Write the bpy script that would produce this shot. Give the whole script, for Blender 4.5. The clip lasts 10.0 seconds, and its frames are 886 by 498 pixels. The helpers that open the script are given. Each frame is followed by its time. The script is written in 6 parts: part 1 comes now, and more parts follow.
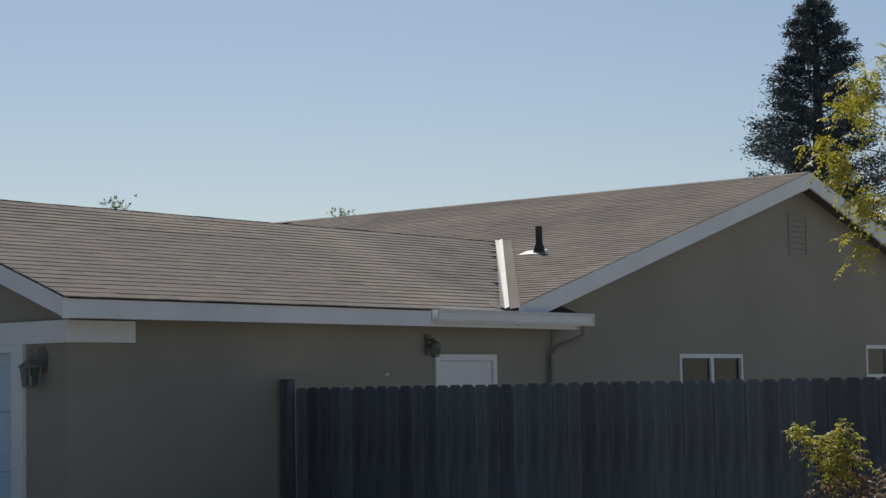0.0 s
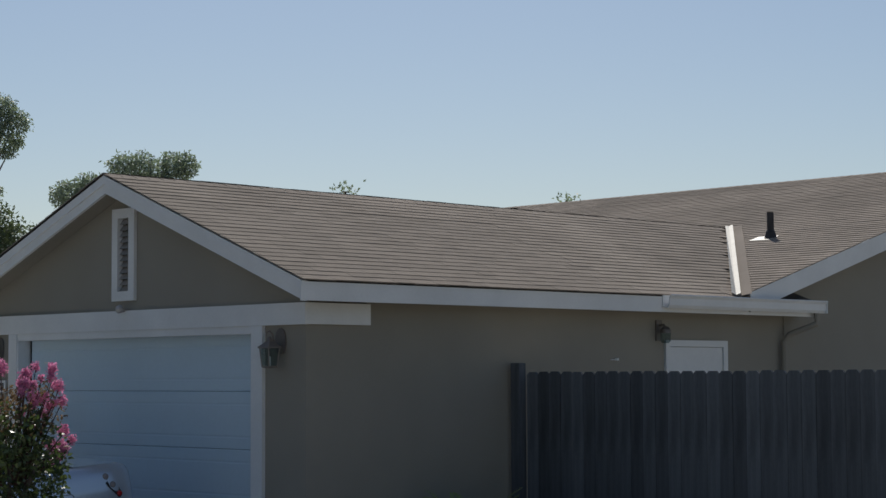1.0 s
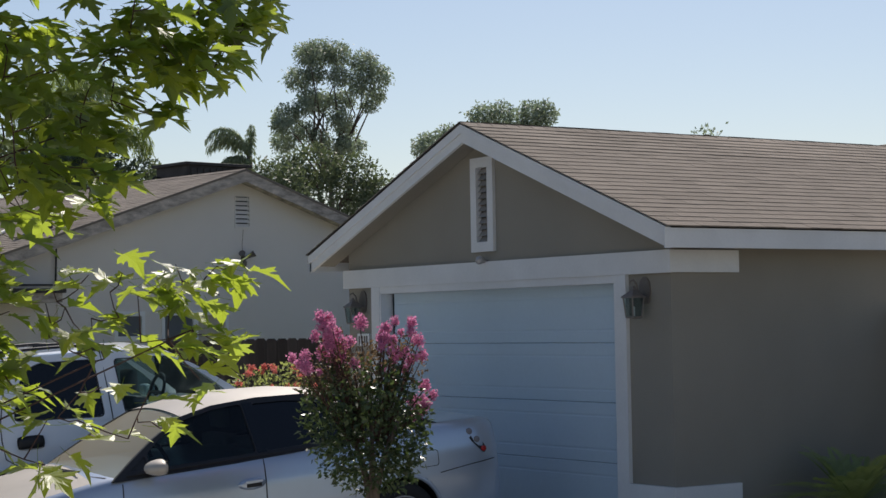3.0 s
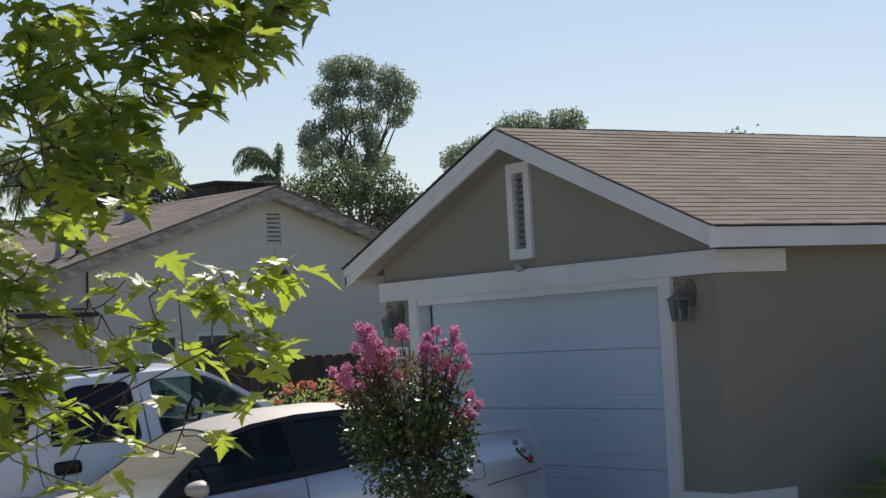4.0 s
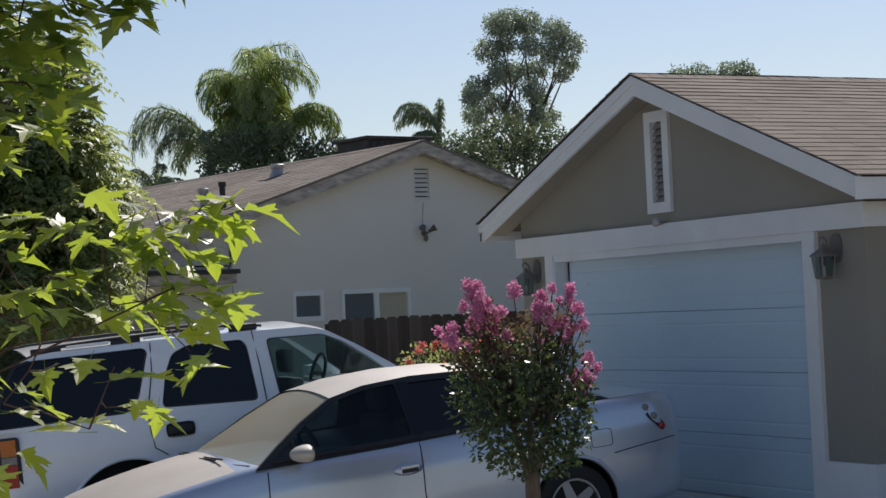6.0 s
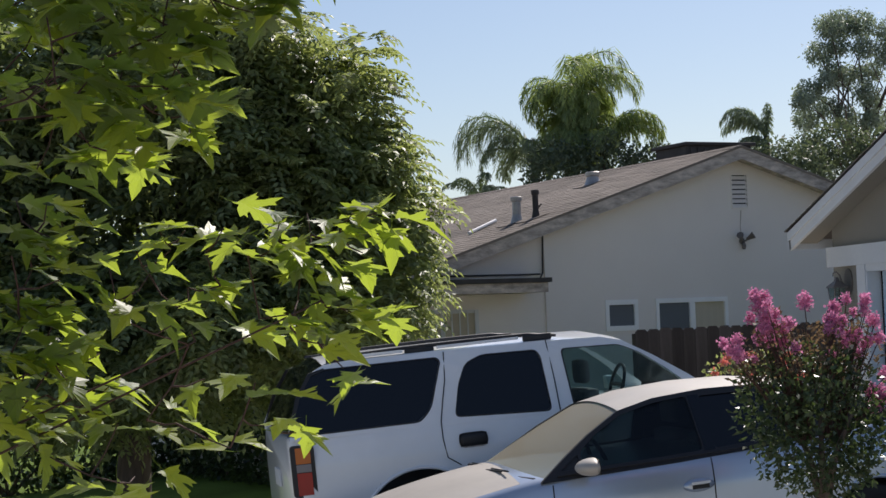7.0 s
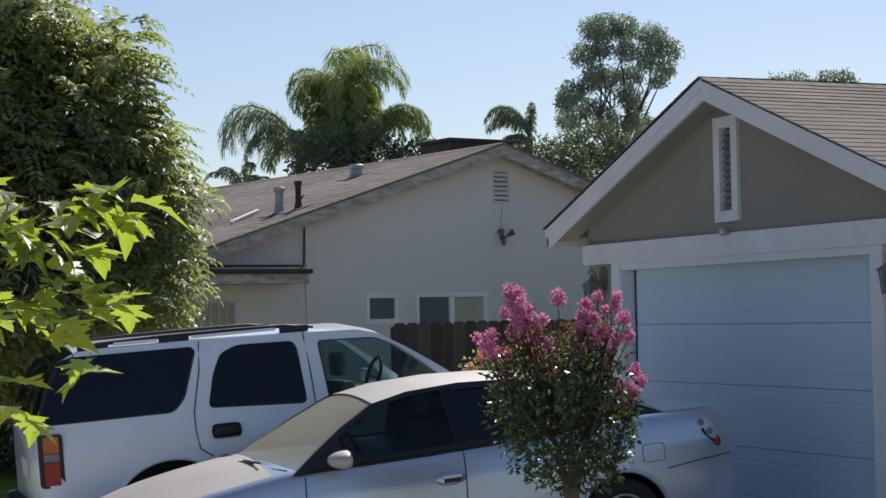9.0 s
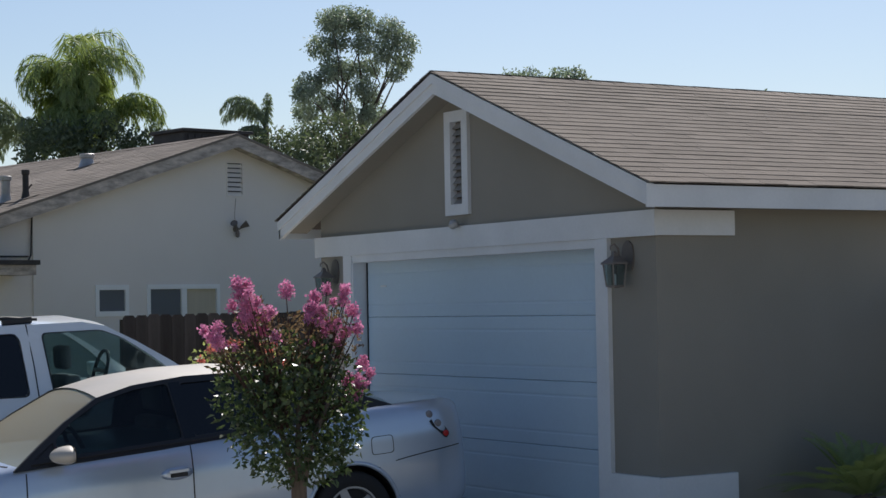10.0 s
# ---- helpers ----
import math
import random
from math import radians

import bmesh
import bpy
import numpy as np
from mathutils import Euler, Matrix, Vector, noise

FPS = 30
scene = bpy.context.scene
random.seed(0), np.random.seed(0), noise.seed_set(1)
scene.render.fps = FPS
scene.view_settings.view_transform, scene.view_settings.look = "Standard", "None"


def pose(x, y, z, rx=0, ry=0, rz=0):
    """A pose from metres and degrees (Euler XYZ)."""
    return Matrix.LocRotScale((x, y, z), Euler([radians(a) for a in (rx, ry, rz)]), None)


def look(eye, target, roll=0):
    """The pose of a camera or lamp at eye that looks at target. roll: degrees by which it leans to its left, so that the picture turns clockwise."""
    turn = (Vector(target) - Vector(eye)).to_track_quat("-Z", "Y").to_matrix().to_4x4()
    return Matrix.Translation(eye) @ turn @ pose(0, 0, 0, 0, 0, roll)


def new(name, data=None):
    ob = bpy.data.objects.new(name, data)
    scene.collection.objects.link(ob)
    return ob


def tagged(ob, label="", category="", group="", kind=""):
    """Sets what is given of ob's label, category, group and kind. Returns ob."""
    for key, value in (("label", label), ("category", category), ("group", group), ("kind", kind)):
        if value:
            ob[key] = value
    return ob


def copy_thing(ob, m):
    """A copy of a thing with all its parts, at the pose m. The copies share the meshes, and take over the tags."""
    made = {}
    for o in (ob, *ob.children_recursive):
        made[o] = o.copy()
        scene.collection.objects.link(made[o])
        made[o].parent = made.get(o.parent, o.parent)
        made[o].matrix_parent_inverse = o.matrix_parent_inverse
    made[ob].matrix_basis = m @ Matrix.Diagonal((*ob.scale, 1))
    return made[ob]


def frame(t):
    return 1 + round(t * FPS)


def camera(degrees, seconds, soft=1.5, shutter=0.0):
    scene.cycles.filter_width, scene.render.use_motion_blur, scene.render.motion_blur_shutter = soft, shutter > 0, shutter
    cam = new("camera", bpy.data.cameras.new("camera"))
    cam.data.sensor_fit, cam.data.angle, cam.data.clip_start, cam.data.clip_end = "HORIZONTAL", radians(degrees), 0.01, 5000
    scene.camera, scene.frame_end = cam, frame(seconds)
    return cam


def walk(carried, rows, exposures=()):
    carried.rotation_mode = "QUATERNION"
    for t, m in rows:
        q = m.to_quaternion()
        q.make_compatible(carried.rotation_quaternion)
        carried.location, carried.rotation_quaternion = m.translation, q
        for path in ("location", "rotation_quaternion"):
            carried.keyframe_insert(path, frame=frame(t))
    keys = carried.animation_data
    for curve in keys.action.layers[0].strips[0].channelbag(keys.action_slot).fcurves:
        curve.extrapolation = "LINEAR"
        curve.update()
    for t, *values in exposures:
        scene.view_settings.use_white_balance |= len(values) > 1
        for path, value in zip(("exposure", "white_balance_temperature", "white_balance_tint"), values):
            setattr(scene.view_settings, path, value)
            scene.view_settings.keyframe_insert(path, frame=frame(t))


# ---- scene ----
cam = camera(27.04, 10.0)
PATH = [
    (0, (12.289, -10.451, 1.745), (11.0590, -8.8808, 1.8947), -1.06),
    (0.5, (12.249, -10.552, 1.751), (10.9235, -9.0612, 1.9018), -0.68),
    (1, (12.280, -10.572, 1.737), (10.8691, -9.1613, 1.8736), -0.29),
    (1.5, (12.189, -10.545, 1.769), (10.6875, -9.2275, 1.8696), -0.52),
    (2, (12.102, -10.473, 1.755), (10.5444, -9.2200, 1.8143), -0.78),
    (2.5, (11.902, -10.301, 1.795), (10.2725, -9.1438, 1.8726), -0.72),
    (2.7, (11.872, -10.234, 1.789), (10.2184, -9.1117, 1.8696), -0.42),
    (4, (11.460, -10.053, 1.728), (9.7825, -8.9695, 1.8295), -2.82),
    (4.5, (11.354, -9.780, 1.731), (9.6336, -8.7661, 1.8421), -2.45),
    (5, (11.297, -9.519, 1.715), (9.5423, -8.5631, 1.7962), -1.72),
    (5.2, (11.251, -9.459, 1.714), (9.4946, -8.5053, 1.7842), -1.82),
    (6.3, (10.906, -9.095, 1.686), (9.1010, -8.2356, 1.7577), -3.15),
    (6.5, (10.880, -9.002, 1.681), (9.0441, -8.2117, 1.7607), -3.05),
    (7, (10.863, -8.747, 1.696), (8.9478, -8.1787, 1.7869), -2.20),
    (7.5, (10.772, -8.723, 1.688), (8.8258, -8.2768, 1.8002), -1.78),
    (8, (10.787, -8.738, 1.708), (8.8499, -8.2565, 1.8245), -1.59),
    (8.5, (10.793, -8.705, 1.693), (8.9018, -8.0614, 1.7939), -1.34),
    (9, (10.818, -8.675, 1.691), (8.9898, -7.8684, 1.7663), -1.09),
    (9.5, (10.794, -8.655, 1.665), (9.0244, -7.7251, 1.7295), -1.05),
    (10, (10.795, -8.595, 1.692), (9.0981, -7.5374, 1.7537), -1.03),
]
walk(cam, [(t, look(eye, target, roll)) for t, eye, target, roll in PATH],
     [(0, -0.38, 6380, 10), (0.5, -0.46, 6380, 10), (1, -0.43, 6390, 10), (1.5, -0.27, 6420, 10), (2.5, -0.08, 6550, 12), (4.5, 0.05, 6620, 14), (5.5, 0.05, 6550, 14), (6.5, -0.08, 6420, 14), (7.5, 0.25, 6420, 16), (8.2, 0.21, 6350, 16), (9, 0.09, 6250, 14), (10, 0.03, 6260, 12)])

# ---- world and light ----
SUN_EL, SUN_AZ = radians(47), radians(-47)
world = bpy.data.worlds.new("world")
scene.world = world
world.use_nodes = True
sky = world.node_tree.nodes.new("ShaderNodeTexSky")
sky.sky_type, sky.sun_disc = "NISHITA", False
sky.sun_elevation, sky.sun_rotation = SUN_EL, SUN_AZ
sky.dust_density, sky.ozone_density, sky.air_density = 0.7, 2.0, 1.0
background = world.node_tree.nodes["Background"]
background.inputs["Strength"].default_value = 0.091
world.node_tree.links.new(sky.outputs["Color"], background.inputs["Color"])
sun_data = bpy.data.lights.new("sun", "SUN")
sun_data.energy, sun_data.angle, sun_data.color = 4.5, radians(0.53), (1.0, 0.95, 0.86)
sun = new("sun", sun_data)
SUN_DIR = Vector((math.sin(SUN_AZ) * math.cos(SUN_EL), math.cos(SUN_AZ) * math.cos(SUN_EL), math.sin(SUN_EL)))
sun.matrix_world = look(SUN_DIR * 40, (0, 0, 0))


# ---- materials ----
def material(name, color, rough=0.7, metal=0.0, vary=0.15, grain=60.0, blotch=1.2, bump=0.2, bump_scale=None,
             specular=0.5, coat=0.0, second=None, per_object=0.0, per_island=0.0, translucent=None, through_share=0.45, stretch=(1, 1, 1)):
    """A procedural surface: base colour with broad blotches and fine grain, and a fine relief."""
    m = bpy.data.materials.new(name)
    m.use_nodes = True
    nt = m.node_tree
    n, link = nt.nodes, nt.links.new
    b = n["Principled BSDF"]
    b.inputs["Roughness"].default_value, b.inputs["Metallic"].default_value = rough, metal
    b.inputs["Specular IOR Level"].default_value = specular
    b.inputs["Coat Weight"].default_value = coat
    b.inputs["Coat Roughness"].default_value = 0.05
    co = n.new("ShaderNodeTexCoord")
    mp = n.new("ShaderNodeMapping")
    mp.inputs["Scale"].default_value = stretch
    link(co.outputs["Object"], mp.inputs["Vector"])
    big, fine = n.new("ShaderNodeTexNoise"), n.new("ShaderNodeTexNoise")
    big.inputs["Scale"].default_value, big.inputs["Detail"].default_value = blotch, 5
    fine.inputs["Scale"].default_value, fine.inputs["Detail"].default_value = grain, 3
    link(mp.outputs["Vector"], big.inputs["Vector"]), link(mp.outputs["Vector"], fine.inputs["Vector"])
    mix = n.new("ShaderNodeMix")
    mix.data_type = "RGBA"
    dark = [c * (1 - vary) for c in color]
    mix.inputs["A"].default_value = (*(second or dark), 1)
    mix.inputs["B"].default_value = (*[min(1, c * (1 + vary * 0.5)) for c in color], 1)
    ramp = n.new("ShaderNodeMapRange")
    ramp.inputs["From Min"].default_value, ramp.inputs["From Max"].default_value = 0.3, 0.7
    link(big.outputs["Fac"], ramp.inputs["Value"])
    link(ramp.outputs["Result"], mix.inputs["Factor"])
    hsv = n.new("ShaderNodeHueSaturation")
    link(mix.outputs["Result"], hsv.inputs["Color"])
    val = n.new("ShaderNodeMapRange")
    val.inputs["To Min"].default_value, val.inputs["To Max"].default_value = 1 - vary * 0.6, 1 + vary * 0.6
    link(fine.outputs["Fac"], val.inputs["Value"])
    value = val.outputs["Result"]
    for amount, node, out in ((per_object, "ShaderNodeObjectInfo", "Random"), (per_island, "ShaderNodeNewGeometry", "Random Per Island")):
        if amount:
            r, rr, mul = n.new(node), n.new("ShaderNodeMapRange"), n.new("ShaderNodeMath")
            rr.inputs["To Min"].default_value, rr.inputs["To Max"].default_value = 1 - amount, 1 + amount
            mul.operation = "MULTIPLY"
            link(r.outputs[out], rr.inputs["Value"])
            link(rr.outputs["Result"], mul.inputs[0]), link(value, mul.inputs[1])
            value = mul.outputs["Value"]
    link(value, hsv.inputs["Value"])
    link(hsv.outputs["Color"], b.inputs["Base Color"])
    if bump:
        bp, tex = n.new("ShaderNodeBump"), fine
        if bump_scale:
            tex = n.new("ShaderNodeTexNoise")
            tex.inputs["Scale"].default_value, tex.inputs["Detail"].default_value = bump_scale, 4
            link(mp.outputs["Vector"], tex.inputs["Vector"])
        bp.inputs["Strength"].default_value, bp.inputs["Distance"].default_value = bump, 0.01
        link(tex.outputs["Fac"], bp.inputs["Height"])
        link(bp.outputs["Normal"], b.inputs["Normal"])
    if translucent:
        tr, add = n.new("ShaderNodeBsdfTranslucent"), n.new("ShaderNodeMixShader")
        tr.inputs["Color"].default_value = (*translucent, 1)
        add.inputs["Fac"].default_value = through_share
        link(b.outputs["BSDF"], add.inputs[1]), link(tr.outputs["BSDF"], add.inputs[2])
        link(add.outputs["Shader"], n["Material Output"].inputs["Surface"])
    return m


def glass(name, color, rough=0.02, dark=True, alpha=0.85):
    """Window glass: a glossy tinted pane, or a clear one that lets part of the view through."""
    m = bpy.data.materials.new(name)
    m.use_nodes = True
    n, link = m.node_tree.nodes, m.node_tree.links.new
    b = n["Principled BSDF"]
    b.inputs["Base Color"].default_value, b.inputs["Roughness"].default_value = (*color, 1), rough
    b.inputs["IOR"].default_value = 1.5
    if not dark:
        clear, mix = n.new("ShaderNodeBsdfTransparent"), n.new("ShaderNodeMixShader")
        clear.inputs["Color"].default_value = (0.75, 0.85, 0.85, 1)
        mix.inputs["Fac"].default_value = alpha
        link(clear.outputs["BSDF"], mix.inputs[1]), link(b.outputs["BSDF"], mix.inputs[2])
        link(mix.outputs["Shader"], n["Material Output"].inputs["Surface"])
    return m


STUCCO = material("taupe_stucco", (0.30, 0.279, 0.238), 0.92, vary=0.10, grain=90, blotch=0.7, bump=0.35, specular=0.2)
NSTUCCO = material("pale_stucco", (0.84, 0.79, 0.74), 0.92, vary=0.07, grain=80, blotch=0.5, bump=0.3, specular=0.2)
TRIM = material("white_trim_paint", (0.72, 0.73, 0.735), 0.6, vary=0.08, grain=40, blotch=2.0, bump=0.08)
BRIGHTTRIM = material("bright_white_window_frame", (0.90, 0.90, 0.89), 0.5, vary=0.05, grain=40, blotch=2.0, bump=0.05)
# white paint; the blue cast of open shade is mixed into its colour
DOORPAINT = material("white_paint_shade_tint", (0.54, 0.66, 0.75), 0.5, vary=0.06, grain=30, blotch=0.8, bump=0.06)
OLDTRIM = material("weathered_trim", (0.52, 0.455, 0.40), 0.85, vary=0.48, grain=25, blotch=5, bump=0.3, stretch=(1, 1, 3))
SHINGLE = material("brown_shingle", (0.268, 0.228, 0.192), 0.95, vary=0.24, grain=120, blotch=0.6, bump=0.5, specular=0.15, per_object=0.10, per_island=0.10)
NSHINGLE = material("grey_brown_shingle", (0.25, 0.215, 0.185), 0.95, vary=0.28, grain=120, blotch=0.5, bump=0.5, specular=0.15, per_island=0.12)
FELT = material("roof_felt", (0.10, 0.085, 0.075), 0.95, vary=0.2)
FENCE = material("weathered_fence_wood", (0.092, 0.103, 0.118), 0.9, vary=0.40, grain=30, blotch=2.0, bump=0.4, specular=0.2, per_object=0.28, stretch=(6, 6, 0.6))
NFENCE = material("dark_fence_wood", (0.075, 0.066, 0.062), 0.9, vary=0.35, grain=30, blotch=2.0, bump=0.4, specular=0.2, per_object=0.35, stretch=(6, 6, 0.6))
METAL = material("galvanised_metal", (0.42, 0.41, 0.40), 0.5, metal=0.6, vary=0.25, grain=30, blotch=6, bump=0.1)
FLASHING = material("pale_valley_metal", (0.34, 0.32, 0.28), 0.5, metal=0.1, vary=0.12, grain=20, blotch=3, bump=0.05)
RUSTPIPE = material("dark_vent_pipe", (0.05, 0.045, 0.042), 0.7, vary=0.4, grain=30, blotch=5)
BLACKMETAL = material("dark_bronze_metal", (0.19, 0.165, 0.15), 0.5, metal=0.3, vary=0.3, grain=40)
LANTERNGLASS = glass("lantern_glass", (0.06, 0.06, 0.06), 0.10, dark=False, alpha=0.25)
VENTGREY = material("taupe_louvre", (0.30, 0.28, 0.26), 0.9, vary=0.15)
GROUND = material("dry_ground", (0.43, 0.39, 0.32), 0.95, vary=0.3, grain=8, blotch=0.2, bump=0.3)
GRASS = material("lawn_grass", (0.12, 0.175, 0.035), 0.95, vary=0.4, grain=12, blotch=0.5, bump=0.5, specular=0.05)
CONCRETE = material("driveway_concrete", (0.54, 0.52, 0.48), 0.9, vary=0.2, grain=50, blotch=0.8, bump=0.2)
ASPHALT = material("asphalt", (0.055, 0.053, 0.05), 0.9, vary=0.2, grain=80, blotch=0.6, bump=0.4)
PANE = glass("window_glass", (0.015, 0.018, 0.024), 0.12)
GREYPANE = glass("curtained_window_glass", (0.16, 0.175, 0.19), 0.10)
CURTAIN = material("closed_cream_blind", (0.55, 0.49, 0.38), 0.9, vary=0.06, grain=4, blotch=3, stretch=(1, 8, 0.3), bump=0)
RUBBERSEAL = material("black_door_seal", (0.012, 0.012, 0.013), 0.9, vary=0.2)
DARKROOM = material("dark_interior", (0.02, 0.02, 0.02), 0.9, vary=0.1)


# ---- mesh helpers ----
def finish(bm, name, mat, smooth=False):
    me = bpy.data.meshes.new(name)
    bmesh.ops.recalc_face_normals(bm, faces=bm.faces)
    bm.to_mesh(me)
    bm.free()
    for m in mat if isinstance(mat, (list, tuple)) else (mat,):
        me.materials.append(m)
    if smooth:
        me.shade_smooth()
    return me


def part(name, bm, mat, parent, label="", smooth=False):
    """Links a bmesh as one mesh object under a thing or a part."""
    ob = new(name, finish(bm, name, mat, smooth))
    ob.parent = parent
    if label:
        tagged(ob, label)
    return ob


def thing(name, label, category, m=None, group="", kind=""):
    ob = new(name)
    ob.empty_display_size = 0.2
    ob.matrix_world = m or Matrix()
    return tagged(ob, label, category, group, kind)


def single(name, bm, mat, label, category="", kind="", group="", smooth=False, m=None):
    ob = new(name, finish(bm, name, mat, smooth))
    ob.matrix_world = m or Matrix()
    return tagged(ob, label, category, group, kind)


def box(bm, x0, x1, y0, y1, z0, z1, bevel=0.0):
    v = [bm.verts.new(p) for p in ((x0, y0, z0), (x1, y0, z0), (x1, y1, z0), (x0, y1, z0), (x0, y0, z1), (x1, y0, z1), (x1, y1, z1), (x0, y1, z1))]
    fs = [bm.faces.new([v[i] for i in q]) for q in ((3, 2, 1, 0), (4, 5, 6, 7), (0, 1, 5, 4), (1, 2, 6, 5), (2, 3, 7, 6), (3, 0, 4, 7))]
    if bevel:
        es = {e for f in fs for e in f.edges}
        bmesh.ops.bevel(bm, geom=list(es), offset=bevel, segments=2, affect="EDGES", profile=0.6)
    return bm


def boxed(*args):
    return box(bmesh.new(), *args)


def prism(bm, poly, place, depth):
    """A plate: poly is a list of (u, v), place maps (u, v, d) to a point, depth its thickness."""
    a = [bm.verts.new(place(u, v, 0)) for u, v in poly]
    b = [bm.verts.new(place(u, v, depth)) for u, v in poly]
    bm.faces.new(a), bm.faces.new(b[::-1])
    for i in range(len(poly)):
        j = (i + 1) % len(poly)
        bm.faces.new((a[i], b[i], b[j], a[j]))
    return bm


def plate(bm, outer, holes, place, depth):
    """A plate with openings through it."""
    for side in (0, depth):
        edges = []
        for loop in (outer, *holes):
            vs = [bm.verts.new(place(u, v, side)) for u, v in loop]
            edges += [bm.edges.new((vs[i], vs[(i + 1) % len(vs)])) for i in range(len(vs))]
        bmesh.ops.triangle_fill(bm, use_beauty=True, use_dissolve=False, edges=edges)
    for loop in (outer, *holes):
        for i in range(len(loop)):
            (u0, v0), (u1, v1) = loop[i], loop[(i + 1) % len(loop)]
            bm.faces.new([bm.verts.new(place(*p)) for p in ((u0, v0, 0), (u1, v1, 0), (u1, v1, depth), (u0, v0, depth))])
    bmesh.ops.remove_doubles(bm, verts=bm.verts, dist=1e-5)
    return bm


def rect(u0, u1, v0, v1):
    return [(u0, v0), (u1, v0), (u1, v1), (u0, v1)]


def rounded(poly, r, n=4):
    """The outline with its corners rounded."""
    out = []
    m = len(poly)
    for i in range(m):
        p, a, b = Vector(poly[i]), Vector(poly[i - 1]), Vector(poly[(i + 1) % m])
        ra = min(r, (a - p).length * 0.45, (b - p).length * 0.45)
        p0, p1 = p + (a - p).normalized() * ra, p + (b - p).normalized() * ra
        for k in range(n + 1):
            t = k / n
            out.append(tuple(p0 * (1 - t) ** 2 + p * 2 * t * (1 - t) + p1 * t * t))
    return out


def tube(bm, pts, radii, n=8, caps=True):
    pts = [Vector(p) for p in pts]
    radii = radii if isinstance(radii, (list, tuple)) else [radii] * len(pts)
    rings, side = [], None
    for i, p in enumerate(pts):
        d = (pts[min(i + 1, len(pts) - 1)] - pts[max(i - 1, 0)]).normalized()
        if side is None:
            side = d.orthogonal().normalized()
        side = (side - d * side.dot(d)).normalized()
        up = d.cross(side)
        rings.append([bm.verts.new(p + radii[i] * (math.cos(a) * side + math.sin(a) * up)) for a in (2 * math.pi * k / n for k in range(n))])
    for a, b in zip(rings, rings[1:]):
        for k in range(n):
            bm.faces.new((a[k], a[(k + 1) % n], b[(k + 1) % n], b[k]))
    if caps:
        bm.faces.new(rings[0][::-1]), bm.faces.new(rings[-1])
    return bm


def lathe(bm, profile, n=20, m=None):
    """Turns (radius, height) pairs round z."""
    m = m or Matrix()
    rings = [[bm.verts.new(m @ Vector((r * math.cos(2 * math.pi * k / n), r * math.sin(2 * math.pi * k / n), z))) for k in range(n)] for r, z in profile]
    for a, b in zip(rings, rings[1:]):
        for k in range(n):
            bm.faces.new((a[k], a[(k + 1) % n], b[(k + 1) % n], b[k]))
    bm.faces.new(rings[0][::-1]), bm.faces.new(rings[-1])
    return bm


# ---- ground ----
def ground_z(x, y):
    """The plot falls to the street; the neighbouring lawn at +x stays level."""
    fall = 0.08 * (min(max(y, -9.0), -0.1) + 0.1)
    k = min(max((x - 1.5) / 5.0, 0), 1)
    return fall * (1 - k * k * (3 - 2 * k))


def sheet(xs, ys, lift=0.0):
    bm = bmesh.new()
    vs = [[bm.verts.new((x, y, ground_z(x, y) + lift)) for x in xs] for y in ys]
    for j in range(len(ys) - 1):
        for i in range(len(xs) - 1):
            bm.faces.new((vs[j][i], vs[j][i + 1], vs[j + 1][i + 1], vs[j + 1][i]))
    return bm


def steps(a, b, n):
    return [a + (b - a) * i / n for i in range(n + 1)]


single("ground", sheet([-900, -200, -60, *steps(-30, 30, 40), 60, 200, 900], [-900, -200, -60, *steps(-30, 30, 40), 60, 200, 900]), GROUND,
       "dry brown earth and grass reaching the horizon", "ground", "structure")
single("driveway", sheet(steps(-5.4, 0.1, 8), steps(-9.0, -0.02, 24), 0.02), CONCRETE, "pale worn concrete driveway sloping down to the street", "driveway", "structure")
single("lawn", sheet(steps(-30, -9.5, 8), steps(-9.0, 6.0, 20), 0.03), GRASS, "sunlit green lawn beside the neighbouring house", "lawn", "structure")
single("road", sheet(steps(-60, 60, 40), steps(-19, -12.5, 4), 0.02), ASPHALT, "dark asphalt street", "road", "structure")

# ---- house with garage ----
GW, GC, OV, EAVE, APEX = 5.27, -2.635, 0.324, 2.562, 3.70      # garage width, ridge x, overhang, roof heights
PITCH = (APEX - EAVE) / (GW / 2 + OV)
FRONT = -0.312                                                  # front edge of the garage roof
RY, RZ, MP, RAKE = 13.27, 4.69, 0.289, 0.35                      # main ridge y, its height, main pitch, rake edge x
MEAVE = RY - (RZ - EAVE) / MP                                    # where the main slope reaches the eave height
VTOP = RY - (RZ - APEX) / MP
house = thing("house", "single-storey taupe stucco house with attached garage and brown shingle roof", "house")


def zg(x):
    return APEX - PITCH * abs(x - GC)


def zm(y):
    return RZ - MP * abs(y - RY)


def on_x(x0, inward=-1):
    """Maps (y, z) on a wall at x0."""
    return lambda u, v, d: (x0 + inward * d, u, v)


def on_y(y0):
    return lambda u, v, d: (u, y0 + d, v)


